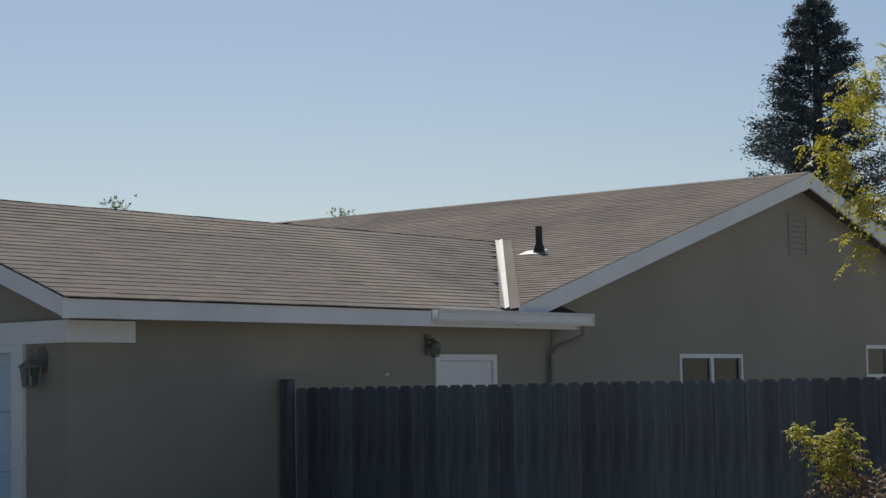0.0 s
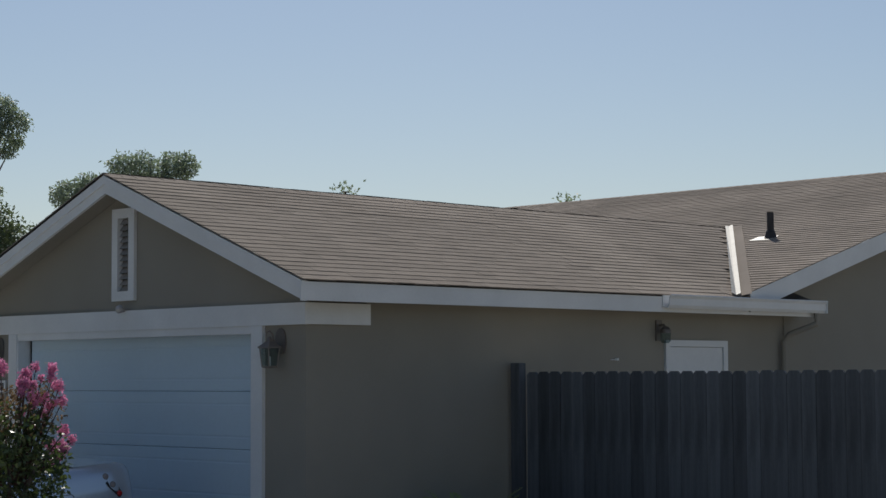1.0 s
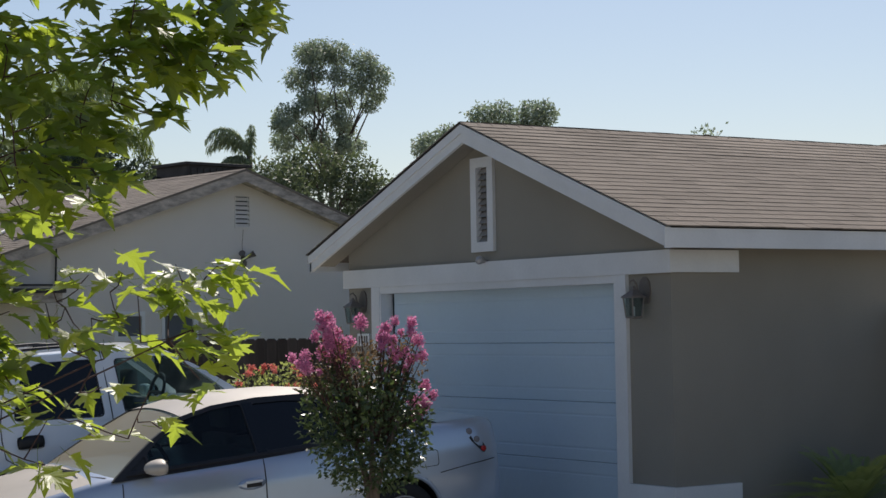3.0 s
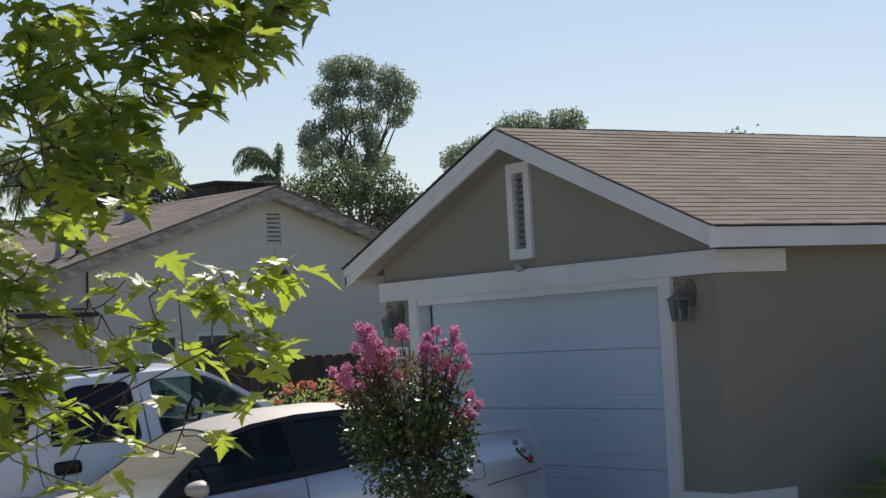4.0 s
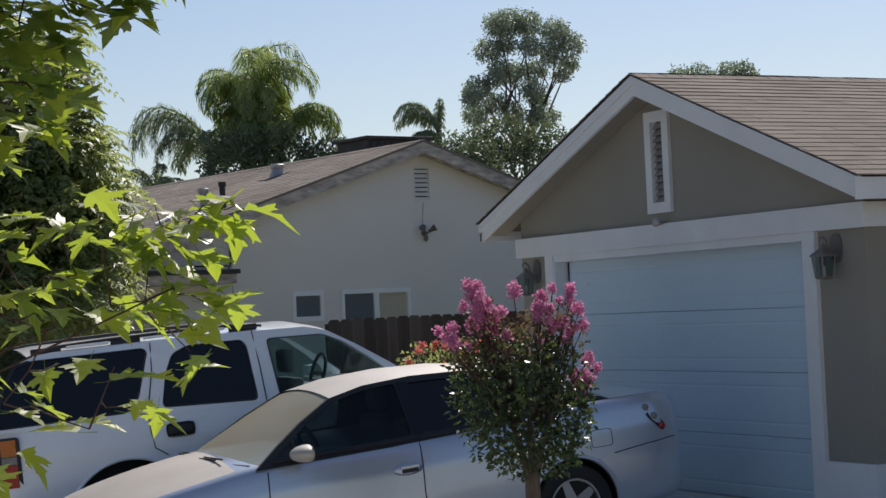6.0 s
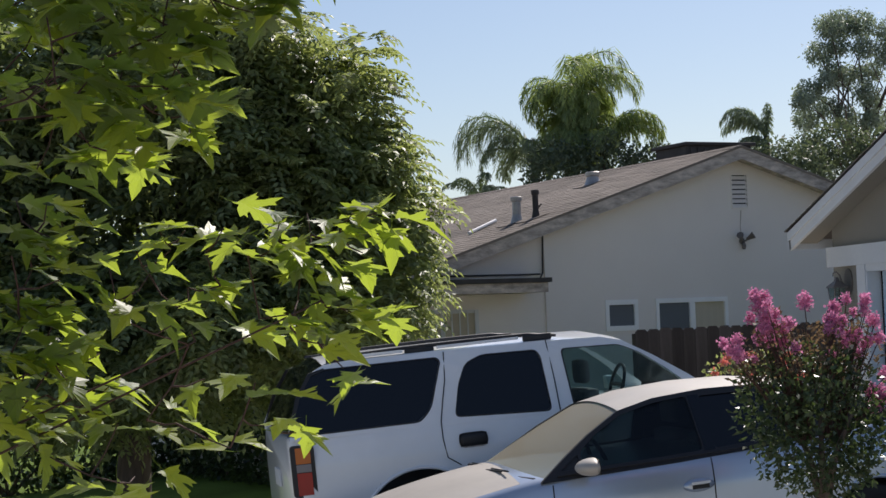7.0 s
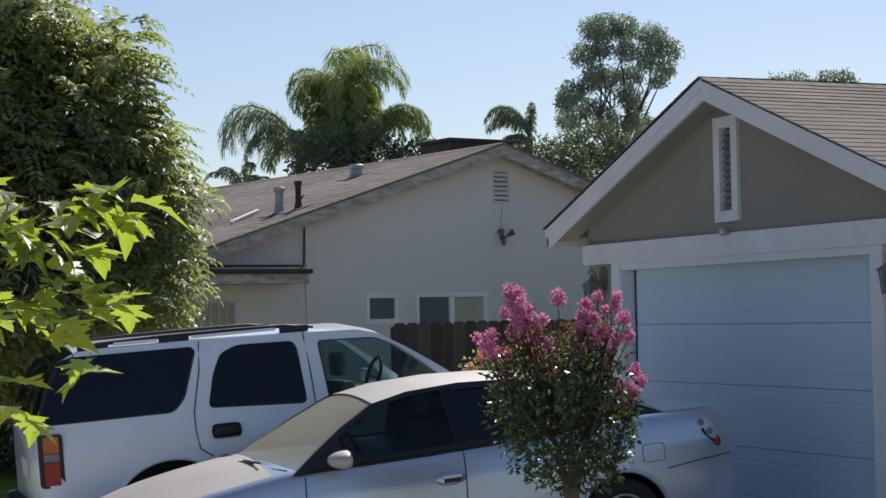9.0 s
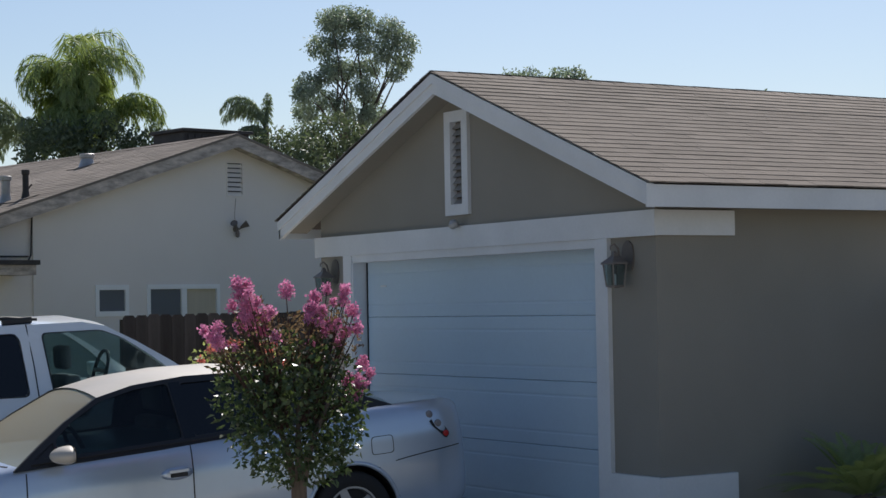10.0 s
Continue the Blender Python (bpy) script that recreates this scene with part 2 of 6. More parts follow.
T = 0.10
ROOF_T = 0.11
OPEN_L, OPEN_R, OPEN_H = -4.60, -0.705, 2.13
bm = bmesh.new()
plate(bm, [(-GW, -0.2), (OPEN_L, -0.2), (OPEN_L, OPEN_H), (OPEN_R, OPEN_H), (OPEN_R, -0.2), (0, -0.2), (0, zg(0) - T), (GC, APEX - T), (-GW, zg(-GW) - T)],
      [rect(-2.80, -2.56, 2.57, 3.30)], on_y(0.0), 0.16)
part("front_wall", bm, STUCCO, house)
SD0, SD1, SDH = 5.115, 6.065, 2.03
bm = bmesh.new()
plate(bm, [(0.16, -0.2), (SD0, -0.2), (SD0, SDH), (SD1, SDH), (SD1, -0.2), (7.25, -0.2), (7.25, 2.55), (0.16, 2.55)], [], on_x(0), 0.16)
part("side_wall", bm, STUCCO, house)
W1 = (10.11, 11.74, 0.95, 2.11)
W2 = (15.60, 17.1, 1.78, 2.26)
bm = bmesh.new()
plate(bm, [(7.25, -0.2), (19.3, -0.2), (19.3, zm(19.3) - T), (RY, RZ - T), (7.25, zm(7.25) - T)], [rect(*W1), rect(*W2)], on_x(0.012), 0.16)
part("gable_wall", bm, STUCCO, house)
part("back_wall", boxed(-14, -0.16, 19.1, 19.25, -0.2, 2.5), STUCCO, house)
part("left_wall", boxed(-GW, -GW + 0.16, 0.165, 9.0, -0.2, 2.52), STUCCO, house)
part("rear_wing_wall", boxed(-14.15, -14, 8.9, 19.2, -0.2, 2.5), STUCCO, house)
part("wing_front_wall", boxed(-14, -GW, 8.85, 9.0, -0.2, 2.5), STUCCO, house)


# roof decks
def slab(bm, pts, t=ROOF_T - 0.03):
    a = [bm.verts.new(p) for p in pts]
    b = [bm.verts.new((p[0], p[1], p[2] - t)) for p in pts]
    bm.faces.new(a), bm.faces.new(b[::-1])
    for i in range(len(pts)):
        j = (i + 1) % len(pts)
        bm.faces.new((a[i], a[j], b[j], b[i]))


LOW = 0.014
ER = GC + GW / 2 + OV
EL = GC - GW / 2 - OV
bm = bmesh.new()
slab(bm, [(ER, FRONT, EAVE - LOW), (ER, 7.48, EAVE - LOW), (ER - 0.9, 7.48, zg(ER - 0.9) - LOW), (GC, VTOP, APEX - LOW), (GC, FRONT, APEX - LOW)])
slab(bm, [(EL, FRONT, EAVE - LOW), (GC, FRONT, APEX - LOW), (GC, VTOP, APEX - LOW), (EL, MEAVE, EAVE - LOW)])
slab(bm, [(RAKE, MEAVE, EAVE - LOW), (RAKE, RY, RZ - LOW), (-14.4, RY, RZ - LOW), (-14.4, 8.4, zm(8.4) - LOW), (EL, 8.4, zm(8.4) - LOW), (GC, VTOP, APEX - LOW), (ER, MEAVE, EAVE - LOW)])
slab(bm, [(RAKE, RY, RZ - LOW), (RAKE, 19.7, zm(19.7) - LOW), (-14.4, 19.7, zm(19.7) - LOW), (-14.4, RY, RZ - LOW)])
roof = part("roof", bm, FELT, house)


def shingle_mesh(width, length=0.20, butt=0.011):
    """One shingle tab, thicker at its lower edge; x along the eave, y up the slope."""
    h = width / 2 - 0.0008
    bm = bmesh.new()
    v = [bm.verts.new(p) for p in ((-h, 0, 0), (h, 0, 0), (h, length, 0), (-h, length, 0), (-h, 0, butt), (h, 0, butt), (h, length, 0.003), (-h, length, 0.003))]
    for q in ((4, 5, 6, 7), (0, 1, 5, 4), (1, 2, 6, 5), (3, 0, 4, 7)):
        bm.faces.new([v[i] for i in q])
    return bm


def shingle_rows(origin, along, up, length, rise, rnd, inside, course=0.126):
    """Yields the pose and width of every tab of a slope."""
    origin, along, up = Vector(origin), Vector(along).normalized(), Vector(up).normalized()
    normal = along.cross(up)
    base = Matrix((along, up, normal)).transposed().to_4x4()
    for r in range(int(rise / course)):
        s = -rnd.random() * 0.3
        while s < length:
            w = rnd.choice((0.22, 0.30, 0.38))
            a, b = max(s, 0.0), min(s + w, length)
            c, full, w = (a + b) / 2, w, b - a
            p = origin + along * c + up * (r * course - 0.02 + rnd.uniform(-0.004, 0.004)) + normal * 0.002 * rnd.random()
            if w > 0.02 and inside(p):
                yield Matrix.Translation(p) @ base, w, r
            s += full


def joined_shingles(name, rows, mat, parent, butt=0.014):
    verts, faces = [], []
    for m, w, _ in rows:
        h, n = w / 2 - 0.0008, len(verts)
        verts += [tuple(m @ Vector(p)) for p in ((-h, 0, 0), (h, 0, 0), (h, 0.2, 0), (-h, 0.2, 0), (-h, 0, butt), (h, 0, butt), (h, 0.2, 0.003), (-h, 0.2, 0.003))]
        faces += [tuple(n + i for i in q) for q in ((4, 5, 6, 7), (0, 1, 5, 4), (1, 2, 6, 5), (3, 0, 4, 7))]
    me = bpy.data.meshes.new(name)
    me.from_pydata(verts, [], faces)
    me.materials.append(mat)
    ob = new(name, me)
    ob.parent = parent
    return tagged(ob, kind="stuff")


def ridge_caps(bm, a, b, k, rnd, step=0.16):
    """Overlapping bent caps along a ridge from a to b; k is the drop beside it."""
    a, b = Vector(a), Vector(b)
    d = (b - a).normalized()
    side = Vector((d.y, -d.x, 0))
    n = int((b - a).length / step)
    for i in range(n):
        p = a + d * step * i
        lift = rnd.uniform(0, 0.006)
        rows = []
        for q, up in ((p, 0.016 + lift * 0.3), (p + d * step * 1.25, 0.013)):
            rows.append([bm.verts.new(q + side * s * 0.14 + Vector((0, 0, up - abs(s) * 0.14 * k))) for s in (-1, 0, 1)])
        low = [bm.verts.new(v.co - Vector((0, 0, 0.02))) for v in rows[0]]
        for j in (0, 1):
            bm.faces.new((rows[0][j], rows[0][j + 1], rows[1][j + 1], rows[1][j]))
            bm.faces.new((low[j], low[j + 1], rows[0][j + 1], rows[0][j]))


rnd = random.Random(4)
right_rows = list(shingle_rows((ER + 0.01, FRONT - 0.02, EAVE), (0, 1, 0), (-(GW / 2 + OV), 0, APEX - EAVE), 11.0, 3.19, rnd,
                               lambda p: p.z >= zm(p.y) - 0.01 or p.y < MEAVE))
left_rows = list(shingle_rows((EL - 0.01, VTOP, EAVE), (0, -1, 0), (GW / 2 + OV, 0, APEX - EAVE), VTOP - FRONT + 0.02, 3.19, rnd, lambda p: True))
main_rows = list(shingle_rows((-9.5, MEAVE, EAVE), (1, 0, 0), (0, RY - MEAVE, RZ - EAVE), 9.5 + RAKE + 0.01, 7.66, rnd, lambda p: p.z >= zg(p.x) - 0.01))
near = [r for r in right_rows if r[0].translation.y < 4.2 and r[2] < 22][:300]
kept = {id(r) for r in near}
joined_shingles("shingles", [r for r in right_rows if id(r) not in kept] + left_rows + main_rows, SHINGLE, roof)
bm = bmesh.new()
ridge_caps(bm, (GC, FRONT, APEX), (GC, VTOP - 0.1, APEX), PITCH, rnd)
ridge_caps(bm, (RAKE, RY, RZ), (-12, RY, RZ), MP, rnd)
tagged(part("ridge_cap", bm, SHINGLE, roof), kind="stuff")
# valley metal
bm = bmesh.new()
va, vb = Vector((ER, MEAVE, EAVE)), Vector((GC, VTOP, APEX))
vd = (vb - va).normalized()
vs = Vector((vd.y, -vd.x, 0)).normalized()
for s, (dx, dy) in ((-1, (-1, 0)), (1, (0, 1))):
    pts = []
    for e in (va - vd * 0.02, vb + vd * 0.02):
        q = e + vs * s * 0.05
        zq = max(zg(q.x), zm(q.y)) + 0.05
        pts.append((e + Vector((0, 0, 0.038)), Vector((q.x, q.y, zq))))
    bm.faces.new([bm.verts.new(p) for p in (pts[0][0], pts[0][1], pts[1][1], pts[1][0])])
part("valley_flashing", bm, FLASHING, roof, "pale metal valley strip")
bm = bmesh.new()
for s in (-1, 1):
    pts = []
    for e in (va - vd * 0.02, vb + vd * 0.02):
        q = e + vs * s * 0.17
        pts.append((e + Vector((0, 0, 0.022)), Vector((q.x, q.y, max(zg(q.x), zm(q.y)) + 0.022))))
    bm.faces.new([bm.verts.new(p) for p in (pts[0][0], pts[0][1], pts[1][1], pts[1][0])])
part("valley_liner", bm, SHINGLE, roof)


# barge boards, fascia, gutter
def barge(bm, a, b, outward, drop, t, top=-0.012):
    """A sloping board under the roof edge from a to b, on the side given by outward."""
    a, b, o = Vector(a), Vector(b), Vector(outward) * t
    z = Vector((0, 0, 1))
    pts = [a + z * top, b + z * top, b - z * drop, a - z * drop]
    f = [bm.verts.new(p) for p in pts]
    g = [bm.verts.new(p - o) for p in pts]
    bm.faces.new(f), bm.faces.new(g[::-1])
    for i in range(4):
        j = (i + 1) % 4
        bm.faces.new((f[i], f[j], g[j], g[i]))


for a, b in (((ER, FRONT + 0.015, EAVE), (GC, FRONT + 0.015, APEX)), ((GC, FRONT + 0.015, APEX), (EL, FRONT + 0.015, EAVE))):
    bm = bmesh.new()
    barge(bm, a, b, (0, -1, 0), 0.185, 0.035)
    part("barge_board", bm, TRIM, house)
    bm = bmesh.new()
    barge(bm, (a[0], FRONT - 0.004, a[2]), (b[0], FRONT - 0.004, b[2]), (0, -1, 0), 0.095, 0.018)
    part("barge_moulding", bm, TRIM, house)
    bm = bmesh.new()
    barge(bm, (a[0], FRONT - 0.012, a[2] + 0.014), (b[0], FRONT - 0.012, b[2] + 0.014), (0, -1, 0), 0.004, 0.03)
    part("drip_edge", bm, RUSTPIPE, house)
part("fascia", boxed(ER - 0.03, ER + 0.004, FRONT - 0.004, 7.48, EAVE - 0.18, EAVE - 0.018), TRIM, house)
part("fascia", boxed(EL - 0.004, EL + 0.03, FRONT + 0.015, 8.4, EAVE - 0.18, EAVE - 0.018), TRIM, house)
part("eave_return", boxed(ER - 0.006, ER + 0.0055, FRONT - 0.026, FRONT + 0.03, EAVE - 0.184, EAVE - 0.012), TRIM, house)
part("soffit", boxed(0.002, ER - 0.03, 0.2, 7.48, EAVE - 0.165, EAVE - 0.15), STUCCO, house)
for a, b in (((RAKE + 0.008, MEAVE + 0.22, zm(MEAVE + 0.22)), (RAKE + 0.008, RY, RZ)), ((RAKE + 0.008, RY, RZ), (RAKE + 0.008, 19.7, zm(19.7)))):
    bm = bmesh.new()
    barge(bm, a, b, (1, 0, 0), 0.215, 0.035, 0.004)
    part("barge_board", bm, TRIM, house)
for a, b in (((ER, FRONT + 0.052, EAVE), (GC, FRONT + 0.052, APEX)), ((GC, FRONT + 0.052, APEX), (EL, FRONT + 0.052, EAVE))):
    bm = bmesh.new()
    barge(bm, a, b, (0, -1, 0), 0.135, -(FRONT + 0.052) - 0.002, -0.097)
    part("gable_soffit", bm, STUCCO, house)
# gutter: an open trough with a rolled lip
bm = bmesh.new()
prof = [(0.0, 0.02), (0.0, -0.11), (0.075, -0.12), (0.095, -0.09), (0.10, -0.02), (0.125, 0.012), (0.12, 0.022), (0.09, -0.01), (0.085, -0.08), (0.01, -0.10), (0.01, 0.02)]
prism(bm, prof, lambda u, v, d: (ER + 0.006 + u, 4.60 + d, EAVE - 0.02 + v), 2.90)
part("gutter", bm, TRIM, house)
part("gutter_end", boxed(ER + 0.008, ER + 0.12, 7.495, 7.505, EAVE - 0.14, EAVE), TRIM, house)
bm = bmesh.new()
tube(bm, [(ER + 0.05, 7.38, EAVE - 0.13), (ER + 0.05, 7.38, EAVE - 0.26), (0.12, 7.20, EAVE - 0.38), (0.06, 7.18, EAVE - 0.46), (0.06, 7.18, 0.05)], 0.036, 8)
part("downspout", bm, STUCCO, house, "taupe painted downspout")
# trim boards round the door and the corner
part("lintel_board", boxed(-GW - 0.05, 0.045, -0.045, -0.001, 2.188, 2.381), TRIM, house)
part("lintel_return", boxed(0.001, 0.044, 0.0, 0.735, 2.190, 2.379), TRIM, house)
part("door_casing", boxed(-4.755, OPEN_L, -0.04, -0.001, -0.1, 2.187), TRIM, house)
part("door_casing", boxed(OPEN_R, -0.552, -0.04, -0.001, -0.1, 2.187), TRIM, house)
part("door_jamb", boxed(OPEN_L - 0.002, OPEN_L + 0.02, -0.03, 0.16, -0.1, OPEN_H + 0.002), TRIM, house)
part("door_jamb", boxed(OPEN_R - 0.02, OPEN_R + 0.002, -0.03, 0.16, -0.1, OPEN_H + 0.002), TRIM, house)
part("door_head", boxed(OPEN_L, OPEN_R, -0.03, 0.16, OPEN_H - 0.012, OPEN_H + 0.0575), TRIM, house)
part("plinth", boxed(-0.549, 0.045, -0.043, -0.001, -0.1, 0.39), TRIM, house)
part("plinth", boxed(0.001, 0.044, 0.0, 0.715, -0.1, 0.388), TRIM, house)
part("plinth", boxed(-GW - 0.04, -4.757, -0.043, -0.001, -0.1, 0.39), TRIM, house)
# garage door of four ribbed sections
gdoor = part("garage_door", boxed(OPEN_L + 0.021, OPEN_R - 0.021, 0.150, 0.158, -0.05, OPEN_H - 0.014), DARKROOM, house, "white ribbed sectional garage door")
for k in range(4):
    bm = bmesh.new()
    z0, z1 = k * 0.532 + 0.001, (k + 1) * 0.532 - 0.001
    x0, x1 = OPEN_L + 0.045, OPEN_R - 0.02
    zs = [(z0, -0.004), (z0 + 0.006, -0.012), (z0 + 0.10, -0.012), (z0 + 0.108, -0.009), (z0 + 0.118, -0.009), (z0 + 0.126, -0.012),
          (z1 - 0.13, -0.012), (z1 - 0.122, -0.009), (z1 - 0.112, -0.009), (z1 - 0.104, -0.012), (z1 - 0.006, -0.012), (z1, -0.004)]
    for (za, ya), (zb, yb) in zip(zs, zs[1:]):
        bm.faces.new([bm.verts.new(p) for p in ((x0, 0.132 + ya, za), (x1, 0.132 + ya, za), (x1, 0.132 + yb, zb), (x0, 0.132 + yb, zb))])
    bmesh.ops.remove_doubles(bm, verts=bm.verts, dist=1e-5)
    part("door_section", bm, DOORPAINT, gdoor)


part("edge_gap", boxed(OPEN_L + 0.032, OPEN_L + 0.044, 0.112, 0.149, 0.0, OPEN_H - 0.014), RUBBERSEAL, gdoor)
part("lift_handle", boxed(OPEN_L + 0.30, OPEN_L + 0.40, 0.108, 0.119, 1.88, 1.895, 0.003), TRIM, gdoor, "small white door handle")


# louvred gable vent
def louvre(name, u0, u1, v0, v1, place, frame_w, slats, frame_mat, slat_mat, parent, proud=0.035, depth=0.05, cover=0.85):
    bm = bmesh.new()
    plate(bm, rect(u0, u1, v0, v1), [rect(u0 + frame_w, u1 - frame_w, v0 + frame_w, v1 - frame_w)], lambda u, v, d: place(u, v, -proud + d), proud + 0.03)
    ob = part(name, bm, frame_mat, parent)
    step = (v1 - v0 - 2 * frame_w) / slats
    for i in range(slats):
        z = v0 + frame_w + i * step
        bm = bmesh.new()
        prism(bm, [(-0.012, z), (-0.004, z), (depth, z + step * cover), (depth - 0.008, z + step * cover)], lambda u, v, d: place(u0 + frame_w + d, v, u), u1 - u0 - 2 * frame_w)
        part("slat", bm, slat_mat, ob)
    bm = bmesh.new()
    prism(bm, rect(u0 + frame_w * 0.5, u1 - frame_w * 0.5, v0 + frame_w * 0.5, v1 - frame_w * 0.5), lambda u, v, d: place(u, v, depth + 0.02 + d), 0.02)
    part("vent_back", bm, DARKROOM, ob)
    return ob


louvre("gable_vent", -2.892, -2.520, 2.478, 3.388, on_y(0), 0.095, 12, TRIM, VENTGREY, house, cover=1.02)
louvre("gable_vent", 13.21, 13.77, 3.52, 4.14, on_x(0.012), 0.03, 7, STUCCO, VENTGREY, house, proud=0.012, depth=0.03, cover=0.55)


# windows and side door
def window(parent, u0, u1, v0, v1, place, lights, frame_mat, fw=0.045, backs=None):
    """A sliding window: frame, panes and their backing."""
    bm = bmesh.new()
    w = (u1 - u0) / lights
    holes = [rect(u0 + w * i + fw * 0.8, u0 + w * (i + 1) - fw * 0.8, v0 + fw, v1 - fw) for i in range(lights)]
    plate(bm, rect(u0 - 0.01, u1 + 0.01, v0 - 0.01, v1 + 0.01), holes, lambda u, v, d: place(u, v, -0.018 + d), 0.07)
    ob = part("window", bm, frame_mat, parent)
    for i in range(lights):
        bm = bmesh.new()
        prism(bm, rect(u0 + w * i + fw * 0.5, u0 + w * (i + 1) - fw * 0.5, v0 + fw * 0.5, v1 - fw * 0.5), lambda u, v, d: place(u, v, 0.012 + 0.012 * i + d), 0.005)
        part("pane", bm, (backs or [PANE] * lights)[i], ob)
    return ob


window(house, *W1, on_x(0.012), 2, TRIM)
window(house, *W2, on_x(0.012), 2, TRIM)
bm = bmesh.new()
plate(bm, [(SD0 - 0.075, 0), (SD0, 0), (SD0, SDH - 0.0), (SD1, SDH), (SD1, 0), (SD1 + 0.075, 0), (SD1 + 0.075, SDH + 0.07), (SD0 - 0.075, SDH + 0.07)], [],
      lambda u, v, d: (0.03 - d, u, v), 0.17)
sdoor = part("side_door", bm, TRIM, house, "plain white side door")
part("door_leaf", boxed(-0.03, 0.012, SD0 + 0.004, SD1 - 0.004, 0.02, SDH - 0.004, 0.003), TRIM, sdoor)
bm = bmesh.new()
lathe(bm, [(0.012, 0), (0.012, 0.03), (0.028, 0.035), (0.03, 0.055), (0.02, 0.07)], 12, pose(0.012, SD0 + 0.08, 1.0, 0, 90, 0))
part("door_knob", bm, METAL, sdoor)
# roof pipes of the main house
bm = bmesh.new()
px, py = -1.37, 9.0
pz = zm(py)
lathe(bm, [(0.10, -0.03), (0.075, 0.03), (0.055, 0.10), (0.045, 0.11), (0.045, 0.34)], 14, pose(px, py, pz))
part("vent_pipe", bm, RUSTPIPE, house)
bm = bmesh.new()
slab(bm, [(px - 0.24, py - 0.14, zm(py - 0.14) + 0.02), (px + 0.08, py - 0.14, zm(py - 0.14) + 0.02), (px + 0.08, py + 0.08, zm(py + 0.08) + 0.02), (px - 0.24, py + 0.08, zm(py + 0.08) + 0.02)], 0.008)
part("pipe_flashing", bm, FLASHING, house)

# ---- wall lanterns, plaque and small fittings ----
def lantern(m):
    """A coach lantern on a scrolled back plate; the plate lies on the local plane y = 0 and faces -y."""
    ob = thing("wall_lantern", "dark bronze coach lantern with clear glass panes on a garage wall", "lamp", m, "wall lanterns of the garage")
    bm = bmesh.new()
    shield = rounded([(-0.05, -0.04), (0.05, -0.04), (0.075, 0.06), (0.06, 0.16), (0.0, 0.20), (-0.06, 0.16), (-0.075, 0.06)], 0.03)
    prism(bm, shield, lambda u, v, d: (u, -0.014 + d, v), 0.014)
    part("back_plate", bm, BLACKMETAL, ob)
    bm = bmesh.new()
    tube(bm, [(0, -0.012, 0.02), (0, -0.05, 0.03), (0, -0.085, 0.07), (0, -0.10, 0.13), (0, -0.135, 0.165), (0, -0.17, 0.15), (0, -0.172, 0.12)], [0.011, 0.010, 0.009, 0.009, 0.008, 0.007, 0.005], 7)
    part("arm", bm, BLACKMETAL, ob)
    bm = bmesh.new()
    lathe(bm, [(0.008, 0.115), (0.022, 0.10), (0.03, 0.075), (0.075, 0.045), (0.105, 0.025), (0.108, 0.012), (0.02, 0.012)], 4, pose(0, -0.135, 0, 0, 0, 45))
    part("cap", bm, BLACKMETAL, ob)
    for k in range(4):
        a = radians(90 * k + 45)
        c, sn = math.cos(a), math.sin(a)
        bm = bmesh.new()
        tube(bm, [(0.088 * c, -0.135 + 0.088 * sn, 0.014), (0.066 * c, -0.135 + 0.066 * sn, -0.15)], 0.006, 5)
        part("cage_bar", bm, BLACKMETAL, ob)
        a2 = radians(90 * k + 135)
        c2, sn2 = math.cos(a2), math.sin(a2)
        bm = bmesh.new()
        bm.faces.new([bm.verts.new(p) for p in ((0.084 * c, -0.135 + 0.084 * sn, 0.012), (0.063 * c, -0.135 + 0.063 * sn, -0.148), (0.063 * c2, -0.135 + 0.063 * sn2, -0.148), (0.084 * c2, -0.135 + 0.084 * sn2, 0.012))])
        part("pane", bm, LANTERNGLASS, ob)
    bm = bmesh.new()
    lathe(bm, [(0.02, -0.165), (0.07, -0.158), (0.072, -0.146), (0.03, -0.144)], 4, pose(0, -0.135, 0, 0, 0, 45))
    part("base_ring", bm, BLACKMETAL, ob)
    bm = bmesh.new()
    lathe(bm, [(0.012, -0.145), (0.012, -0.07), (0.005, -0.06)], 10, pose(0, -0.135, 0))
    part("candle", bm, TRIM, ob)
    return ob


lamp = lantern(pose(-0.33, -0.001, 1.97))
copy_thing(lamp, pose(-4.97, -0.001, 1.97))

side_lamp = thing("porch_light", "small dark jar-shaped light beside the side door", "lamp", pose(0.001, 4.94, 2.19))
bm = bmesh.new()
box(bm, 0, 0.02, -0.05, 0.05, -0.10, 0.12, 0.004)
part("back_plate", bm, BLACKMETAL, side_lamp)
bm = bmesh.new()
tube(bm, [(0.02, 0, 0.06), (0.08, 0, 0.07), (0.10, 0, 0.04)], 0.012, 8)
part("arm", bm, BLACKMETAL, side_lamp)
bm = bmesh.new()
lathe(bm, [(0.03, 0.05), (0.06, 0.02), (0.065, -0.02)], 14, pose(0.10, 0, 0))
part("cap", bm, BLACKMETAL, side_lamp)
bm = bmesh.new()
lathe(bm, [(0.058, -0.02), (0.056, -0.10), (0.035, -0.125)], 14, pose(0.10, 0, 0))
part("glass", bm, LANTERNGLASS, side_lamp)

